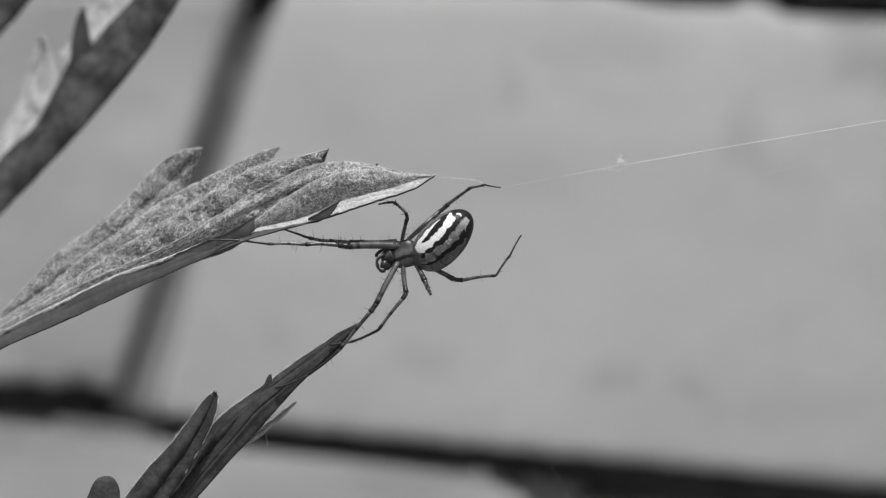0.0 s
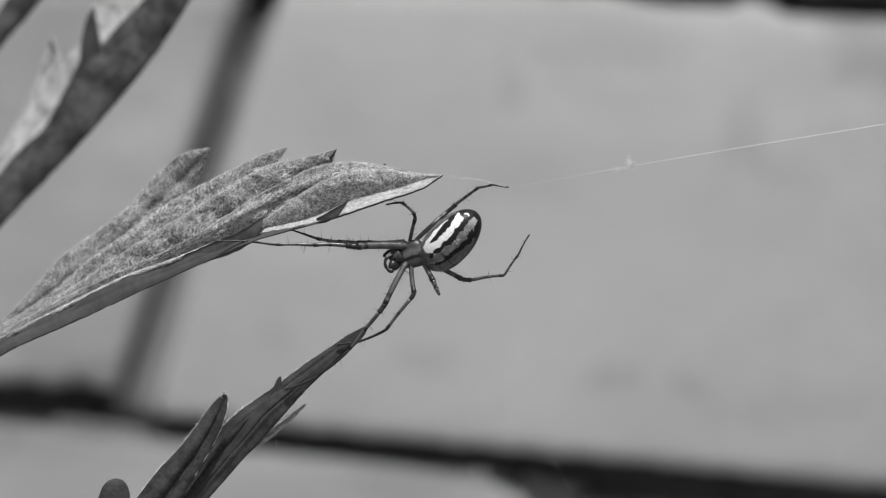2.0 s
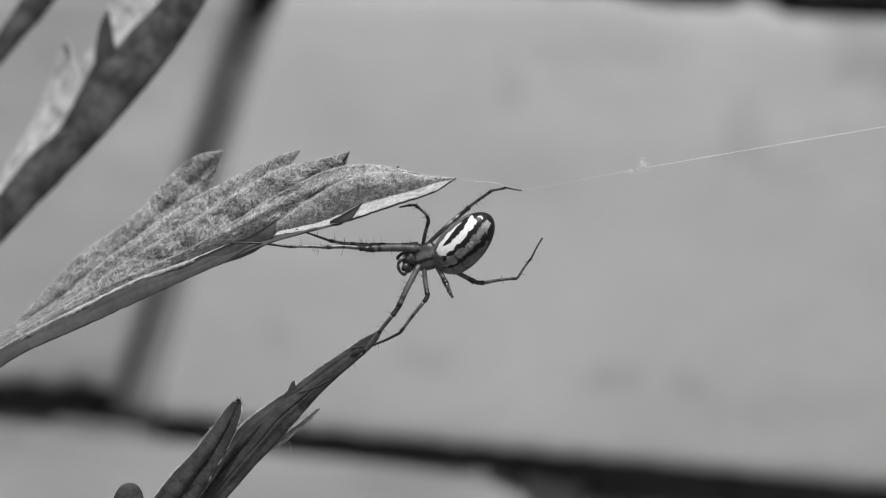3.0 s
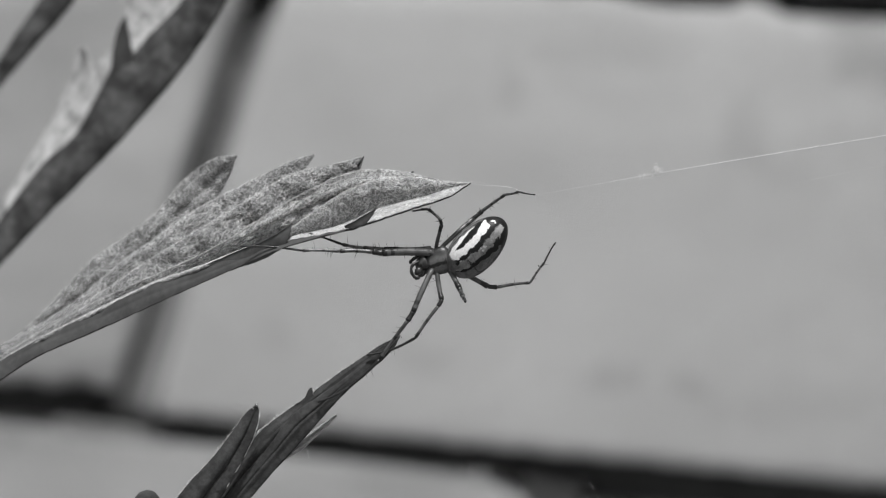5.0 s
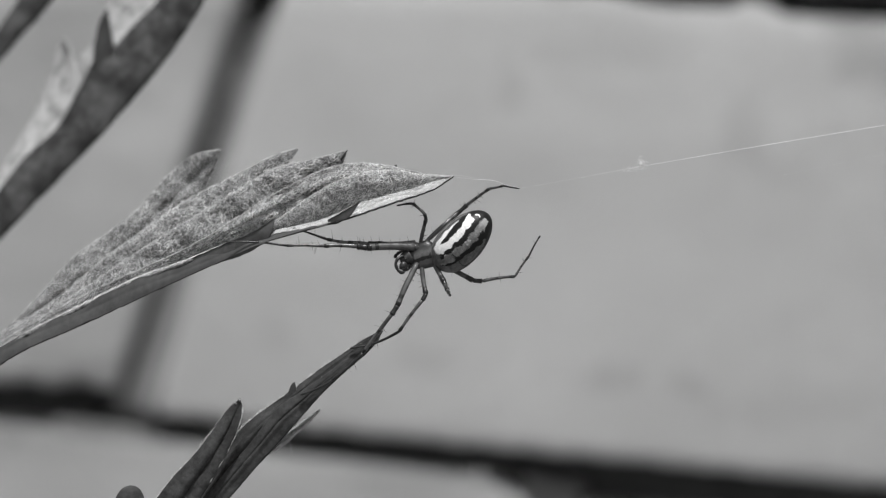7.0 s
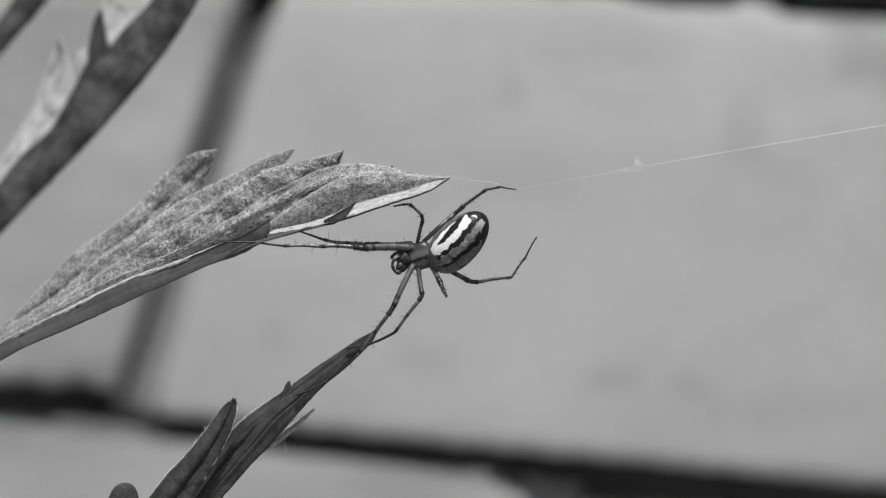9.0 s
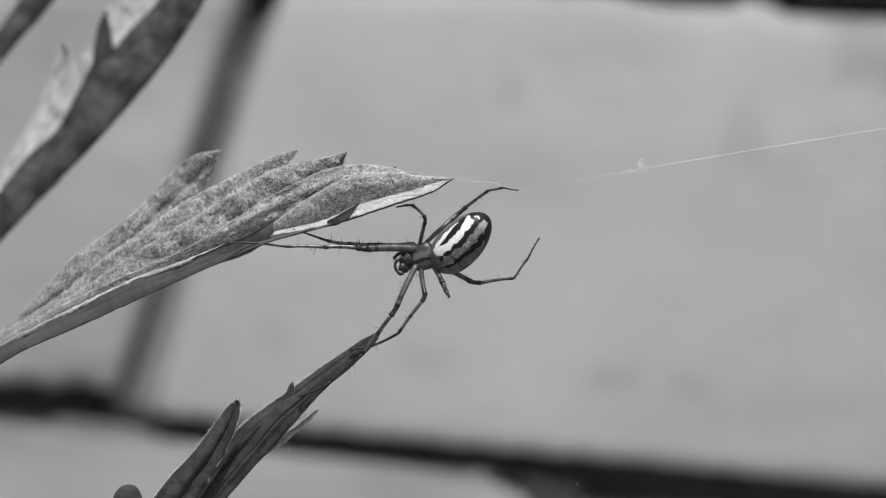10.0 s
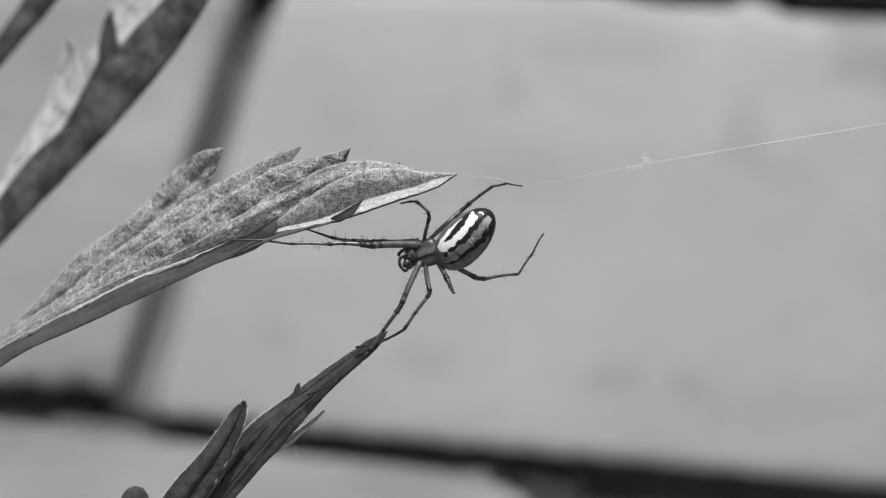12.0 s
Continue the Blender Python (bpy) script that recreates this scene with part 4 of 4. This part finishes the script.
# forelegs reaching to the leaf, the raised legs, the hind legs and the two that grip the lower leaf
leg([(-3.81, -0.50, 0.27), (-7.57, -1.60, 0.23), (-8.37, -1.80, 0.32), (-10.97, -2.00, 0.36), (-13.92, -2.30, 0.40), (-18.74, -2.60, 0.72)], [0.29, 0.25, 0.18, 0.14, 0.10, 0.05], 1, (9, 2, 7, 8, 2))
leg([(-3.73, 0.30, 0.59), (-6.80, -0.50, 0.50), (-7.52, -0.70, 0.50), (-9.14, -1.00, 0.63), (-10.78, -1.40, 0.90), (-13.43, -1.60, 1.80)], [0.24, 0.22, 0.18, 0.13, 0.11, 0.05], 2, (6, 2, 6, 6, 1))
leg([(-3.33, 0.50, 0.59), (-2.86, -0.60, 2.49), (-2.99, -0.80, 2.94), (-3.94, -0.60, 3.76), (-4.54, -0.40, 3.72), (-5.22, -0.20, 3.59)], [0.15, 0.13, 0.12, 0.10, 0.08, 0.05], 3, (4, 3, 6, 1, 0))
leg([(-2.84, 1.20, 0.73), (-0.23, 2.60, 3.09), (0.46, 2.60, 3.69), (2.29, 1.60, 5.00), (3.38, 1.00, 5.21), (4.70, 0.60, 4.97)], [0.17, 0.17, 0.15, 0.11, 0.08, 0.045], 4, (4, 3, 7, 2, 0))
leg([(-2.41, 0.20, -0.86), (-1.44, -1.60, -2.57), (-1.35, -1.80, -2.79), (-1.17, -2.60, -3.18), (-1.07, -3.40, -3.39), (-0.98, -4.40, -3.55)], [0.19, 0.19, 0.17, 0.14, 0.11, 0.08], 5, (1, 1, 1, 0, 0))
leg([(-1.46, 0.90, -1.23), (0.91, 0.60, -2.46), (1.64, 0.50, -2.51), (4.28, 0.20, -2.14), (5.41, 0.00, -0.50), (6.31, -0.20, 1.14)], [0.18, 0.18, 0.15, 0.10, 0.08, 0.05], 6, (3, 2, 5, 5, 1))
leg_low_a = leg([(-3.63, -0.30, -1.13), (-5.32, -1.60, -4.37), (-5.81, -1.70, -5.05), (-8.24, -0.90, -8.01), (-10.83, -0.70, -10.10), (-13.40, -0.80, -11.14)], [0.22, 0.20, 0.17, 0.13, 0.10, 0.075], 7, (9, 2, 8, 4, 0), 3)
leg_low_b = leg([(-3.23, -0.10, -1.23), (-2.94, -1.00, -3.53), (-3.25, -1.10, -4.02), (-5.16, -0.80, -6.47), (-7.44, -0.50, -7.48), (-9.12, -0.40, -7.71)], [0.19, 0.17, 0.15, 0.12, 0.09, 0.07], 8, (6, 2, 8, 3, 0), 3)

# ---- silk ----
TIP = (-0.73, 0.40, 5.88)
thread = tagged(new("silk_thread"), "taut pale silk thread stretched from the leaf tip", "spider silk")
thread.location = HUB + Vector(TIP) * MM
bm = bmesh.new()
tube(bm, spline([(4.70, 0.50, 4.97), (8.02, 0.40, 5.56), (14.07, 0.20, 6.69), (24.83, 0.00, 8.55), (35.65, 0.00, 10.37), (96.22, 0.00, 20.60)], 40), [0.004] * 3 + [0.011] * 2 + [0.019] * 36, 5, offset=TIP)
part("strand", bm, SILK, thread)
bm = bmesh.new()
tube(bm, spline([(-0.82, 0.50, 5.88), (0.73, 0.50, 5.70), (2.33, 0.50, 5.61), (3.56, 0.50, 5.24), (4.70, 0.50, 4.97)], 20), [0.006 + 0.007 * math.exp(-((k - 10) / 3.5) ** 2) for k in range(21)], 5, offset=TIP)
tube(bm, spline([(-2.20, 0.40, 6.02), (-0.40, 0.45, 6.00), (1.40, 0.50, 5.70), (2.70, 0.50, 5.52), (3.40, 0.50, 5.22)], 20), [0.005] * 21, 5, offset=TIP)
part("slack_strand", bm, SILK, thread)
rng = random.Random(9)
bm = bmesh.new()
for k in range(110):
    if k < 72:
        c = Vector((14.33, 0.20, 6.93)) + Vector((rng.gauss(0, 0.15), rng.gauss(0, 0.5), rng.gauss(0.06, 0.20)))
    else:
        w = rng.random()
        c = Vector((12.9 + 1.5 * w, 0.20, 6.40 + 0.32 * w)) + Vector((0, rng.gauss(0, 0.1), rng.gauss(0.03, 0.03 + 0.09 * w)))
    pts = [c]
    for _ in range(4):
        pts.append(pts[-1] + Vector((rng.gauss(0.02, 0.07), rng.gauss(0, 0.07), rng.gauss(0.01, 0.07))))
    tube(bm, pts, [0.009] * 5, 3, offset=TIP)
part("silk_tuft", bm, SILK, thread, "white frayed knot of silk")

for path in ([(7.95, 4.00, -16.22), (8.64, 4.00, -17.52), (9.57, 4.00, -19.00), (10.59, 4.00, -20.86)], [(26.02, 2.00, 6.11), (29.23, 2.00, 6.80), (32.45, 2.00, 7.45), (34.29, 2.00, 7.81)]):
    bm = bmesh.new()
    tube(bm, spline(path, 12), [0.003] * 13, 4, offset=TIP)
    part("loose_strand", bm, SILK, thread)

# loose wisps of silk
wisp = tagged(new("silk_wisp"), "faint loose wisp of silk below the leaf", "spider silk")
wisp.location = HUB + Vector((-14.37, 1.20, -14.60)) * MM
bm = bmesh.new()
tube(bm, spline([(-14.55, 1.20, -14.69), (-14.33, 1.20, -15.15), (-14.19, 1.20, -15.97)], 8), [0.010] * 9, 4, offset=(-14.37, 1.20, -14.60))
tube(bm, spline([(-15.74, 1.20, -15.79), (-15.01, 1.20, -15.33), (-14.37, 1.20, -14.78)], 8), [0.010] * 9, 4, offset=(-14.37, 1.20, -14.60))
part("strand", bm, SILK, wisp)


# ---- what moves: the plant sways in the breeze and carries spider and silk with it ----
def motions():
    # quick shivers of the whole plant on top of the slow sway: seconds, millimetres along x and z
    first = [
        (0.1, -0.23, 0.27), (0.2, -0.14, 0.08), (0.3, 0.05, 0.04), (0.4, 0.14, -0.08), (0.6, -0.11, -0.00),
        (0.7, -0.27, 0.12), (0.8, -0.38, -0.04), (0.9, -0.17, -0.08), (1.1, 0.10, 0.04), (1.2, 0.16, -0.00),
        (1.3, -0.02, 0.08), (1.4, 0.08, -0.20), (1.6, 0.15, -0.09), (1.7, 0.06, 0.06), (1.8, -0.02, -0.06),
        (1.9, -0.10, -0.03), (2.1, 0.14, -0.07), (2.2, 0.28, -0.06), (2.3, 0.23, -0.05), (2.4, 0.14, -0.05),
        (2.6, -0.21, 0.07), (2.7, -0.24, 0.06), (2.8, -0.13, 0.05), (2.9, -0.06, 0.12),
    ]
    second = [
        (4.9, 0.09, -0.08), (5.1, -0.06, -0.09), (5.2, -0.17, 0.10), (5.3, -0.15, 0.05), (5.4, -0.07, 0.09),
        (5.6, 0.15, -0.02), (5.7, 0.29, 0.01), (5.8, 0.21, 0.03), (5.9, 0.04, 0.05), (6.1, 0.07, -0.02),
        (6.2, 0.24, -0.11), (6.3, 0.36, -0.12), (6.4, 0.25, -0.14), (6.6, -0.28, 0.02), (6.7, -0.39, 0.05),
        (6.8, -0.26, 0.03), (6.9, 0.01, -0.06), (7.1, 0.09, -0.06),
    ]
    third = [
        (8.9, -0.07, -0.04), (9.1, 0.30, -0.07), (9.2, 0.42, -0.06), (9.3, 0.36, -0.05), (9.4, 0.16, -0.05),
        (9.6, 0.06, 0.08), (9.7, 0.20, -0.00), (9.8, 0.30, -0.00), (9.9, 0.22, -0.08), (10.1, -0.08, -0.11),
        (10.2, -0.17, 0.02), (10.3, -0.06, 0.02), (10.4, -0.06, 0.07), (10.6, 0.07, -0.09), (10.7, 0.01, -0.02),
        (10.8, -0.01, -0.02), (10.9, -0.12, 0.09), (11.1, 0.01, 0.03), (11.2, 0.16, 0.02), (11.3, 0.30, -0.14),
        (11.4, 0.17, -0.07), (11.6, -0.17, -0.05), (11.7, -0.42, 0.24), (11.8, -0.17, 0.03), (11.9, 0.07, -0.18),
    ]
    shiver = {t: (x, z) for t, x, z in (*first, *second, *third)}

    def fine(rows):
        """The rows of a slow sway with the shivers laid between them."""
        made = []
        for a, b in zip(rows, rows[1:]):
            made.append(a)
            for t, (x, z) in shiver.items():
                if a[0] < t < b[0]:
                    w = (t - a[0]) / (b[0] - a[0])
                    row = [p + (q - p) * w for p, q in zip(a, b)]
                    if len(row) == 4:
                        row[1], row[2] = row[1] + x, row[2] + z
                    made.append(tuple(row))
        return made + [rows[-1]]

    def swayed(origin, row):
        return Matrix.Translation(HUB + (Vector(origin) + Vector((row[1], 0, row[2]))) * MM) @ pose(0, 0, 0, 0, row[3], 0)

    lean = [
        (0, 0.000), (0.5, 0.015), (1, -0.007),
        (1.5, 0.047), (2, 0.082), (2.5, 0.116),
        (3, 0.189), (3.2, 0.200), (4.8, 0.355),
        (5, 0.325), (5.5, 0.251), (6, 0.192),
        (6.5, 0.169), (7, 0.189), (7.2, 0.179),
        (8.8, 0.131), (9, 0.137), (9.5, 0.153),
        (10, 0.176), (10.5, 0.167), (11, 0.122),
        (11.5, 0.171), (12, 0.235)]
    stem_at = [(t, pose(*(HUB + BASE * MM), 0, a, 0)) for t, a in fine(lean)]
    walk(plant, stem_at)
    middle = [
        (0, -0.000, -0.000, 0.000), (0.5, 0.145, 0.047, -0.203), (1, -0.017, 0.072, -0.161),
        (1.5, 0.369, -0.151, -0.364), (2, 0.725, -0.182, -0.251), (2.5, 1.111, -0.185, -0.153),
        (3, 1.794, -0.396, -0.246), (3.2, 1.854, -0.366, -0.246), (4.8, 3.191, -0.673, -0.095),
        (5, 2.921, -0.673, -0.095), (5.5, 2.213, -0.491, 0.081), (6, 1.635, -0.270, -0.075),
        (6.5, 1.414, -0.222, -0.395), (7, 1.649, -0.337, -0.341), (7.2, 1.559, -0.367, -0.341),
        (8.8, 1.190, -0.210, -0.062), (9, 1.240, -0.210, -0.062), (9.5, 1.364, -0.224, -0.040),
        (10, 1.518, -0.298, -0.093), (10.5, 1.478, -0.264, -0.019), (11, 1.128, -0.186, -0.289),
        (11.5, 1.418, -0.288, -0.433), (12, 1.967, -0.316, -0.541)]
    upper = [
        (0, 0.000, -0.000, 0.000), (0.5, 0.210, 0.162, -0.092), (1, -0.152, 0.322, 0.269),
        (1.5, 0.506, -0.171, -0.015), (2, 0.925, -0.171, -0.015), (2.5, 1.336, -0.197, 0.294),
        (3, 2.135, -0.279, 0.366), (3.2, 2.195, -0.249, 0.366), (4.8, 3.834, -0.636, 0.824),
        (5, 3.564, -0.636, 0.824), (5.5, 2.769, -0.530, 0.437), (6, 2.073, -0.187, 0.320),
        (6.5, 1.872, -0.183, 0.100), (7, 1.868, -0.065, 0.644), (7.2, 1.778, -0.095, 0.644),
        (8.8, 1.405, -0.101, 0.396), (9, 1.455, -0.101, 0.396), (9.5, 1.514, -0.077, 0.689),
        (10, 1.937, -0.280, 0.437), (10.5, 1.695, -0.105, 0.537), (11, 1.261, 0.074, 0.275),
        (11.5, 1.905, -0.182, 0.028), (12, 2.456, -0.101, 0.396)]
    lower = [
        (0, 0.000, -0.000, 0.000), (0.5, 0.117, 0.061, -0.119), (1, -0.008, 0.042, 0.016),
        (1.5, 0.505, -0.190, -0.131), (2, 0.851, -0.254, -0.122), (2.5, 1.179, -0.324, 0.013),
        (3, 1.962, -0.600, -0.117), (3.2, 2.142, -0.690, -0.117), (4.8, 3.845, -1.246, -0.294),
        (5, 3.465, -1.246, -0.294), (5.5, 2.654, -0.967, 0.050), (6, 2.082, -0.808, -0.150),
        (6.5, 1.788, -0.752, -0.381), (7, 2.222, -0.953, -0.506), (7.2, 2.102, -0.893, -0.506),
        (8.8, 1.440, -0.545, -0.009), (9, 1.520, -0.545, -0.009), (9.5, 1.799, -0.748, -0.172),
        (10, 1.877, -0.741, -0.158), (10.5, 1.924, -0.769, -0.246), (11, 1.370, -0.491, -0.246),
        (11.5, 1.787, -0.647, -0.279), (12, 2.628, -1.025, -0.546)]
    for ob, origin, rows in ((mid_leaf, MID, middle), (up_leaf, UP, upper), (top_leaf, TOP, upper), (low_leaf, LOW_AT, lower)):
        walk(ob, [(r[0], m.inverted() @ swayed(origin, r)) for r, (t, m) in zip(fine(rows), stem_at)])
    walk(wisp, [(r[0], swayed(LOW_AT, r) @ Matrix.Translation((Vector((-14.37, 1.20, -14.60)) - Vector(LOW_AT)) * MM)) for r in fine(lower)])
    walk(spider, [(r[0], swayed(HEART, r)) for r in fine([
        (0, 0.000, -0.000, 0.000), (0.5, 0.136, 0.185, -0.209), (1, 0.025, 0.171, -0.194),
        (1.5, 0.250, 0.142, -0.314), (2, 0.653, -0.018, -0.259), (2.5, 1.069, -0.066, -0.210),
        (3, 1.706, -0.230, -0.013), (3.2, 1.766, -0.200, -0.013), (4.8, 3.017, -0.561, 0.164),
        (5, 2.747, -0.561, 0.164), (5.5, 2.180, -0.522, -0.043), (6, 1.618, -0.197, -0.110),
        (6.5, 1.237, 0.053, -0.206), (7, 1.515, -0.100, -0.199), (7.2, 1.425, -0.130, -0.199),
        (8.8, 1.196, -0.160, -0.007), (9, 1.246, -0.160, -0.007), (9.5, 1.325, -0.190, -0.115),
        (10, 1.455, -0.222, 0.020), (10.5, 1.469, -0.230, -0.013), (11, 1.045, 0.013, -0.028),
        (11.5, 1.257, 0.011, -0.179), (12, 1.796, 0.072, -0.361)])])
    walk(thread, [(r[0], swayed(TIP, r)) for r in fine([
        (0, 0.000, -0.000, 0.000), (0.5, 0.141, 0.213, 0.035), (1, 0.045, 0.210, 0.003),
        (1.5, 0.255, 0.142, 0.021), (2, 0.650, 0.014, 0.324), (2.5, 1.114, -0.063, 0.053),
        (3, 1.764, -0.236, -0.037), (3.2, 1.824, -0.206, -0.037), (4.8, 3.148, -0.572, 0.265),
        (5, 2.878, -0.572, 0.265), (5.5, 2.228, -0.553, 0.038), (6, 1.742, -0.208, -0.195),
        (6.5, 1.393, 0.134, 0.343), (7, 1.625, -0.060, 0.087), (7.2, 1.535, -0.090, 0.087),
        (8.8, 1.273, -0.163, -0.006), (9, 1.323, -0.163, -0.006), (9.5, 1.417, -0.154, 0.267),
        (10, 1.555, -0.227, 0.253), (10.5, 1.555, -0.223, 0.280), (11, 1.161, 0.045, -0.003),
        (11.5, 1.347, 0.048, 0.026), (12, 1.949, 0.122, 0.045)])])
    for ob, rows in ((leg_low_a, [
        (0, 0.000), (0.5, 0.440), (1, 0.106),
        (1.5, -0.500), (2, -0.307), (2.5, -0.715),
        (3, -0.994), (3.2, -0.994), (4.8, -3.591),
        (5, -3.591), (5.5, -2.255), (6, -2.650),
        (6.5, -2.478), (7, -2.438), (7.2, -2.438),
        (8.8, -2.281), (9, -2.281), (9.5, -2.493),
        (10, -2.587), (10.5, -2.446), (11, -1.718),
        (11.5, -2.401), (12, -3.449)]), (leg_low_b, [
        (0, 0.000), (0.5, 1.327), (1, 0.324),
        (1.5, 0.230), (2, 0.763), (2.5, -0.009),
        (3, -0.291), (3.2, -0.291), (4.8, -2.490),
        (5, -2.490), (5.5, -2.071), (6, -1.550),
        (6.5, -1.641), (7, -1.196), (7.2, -1.196),
        (8.8, -0.907), (9, -0.907), (9.5, -1.490),
        (10, -1.597), (10.5, -1.407), (11, -0.699),
        (11.5, -1.359), (12, -2.147)])):
        place = ob.location.copy()
        walk(ob, [(t, pose(*place, 0, a, 0)) for t, a in rows])


motions()
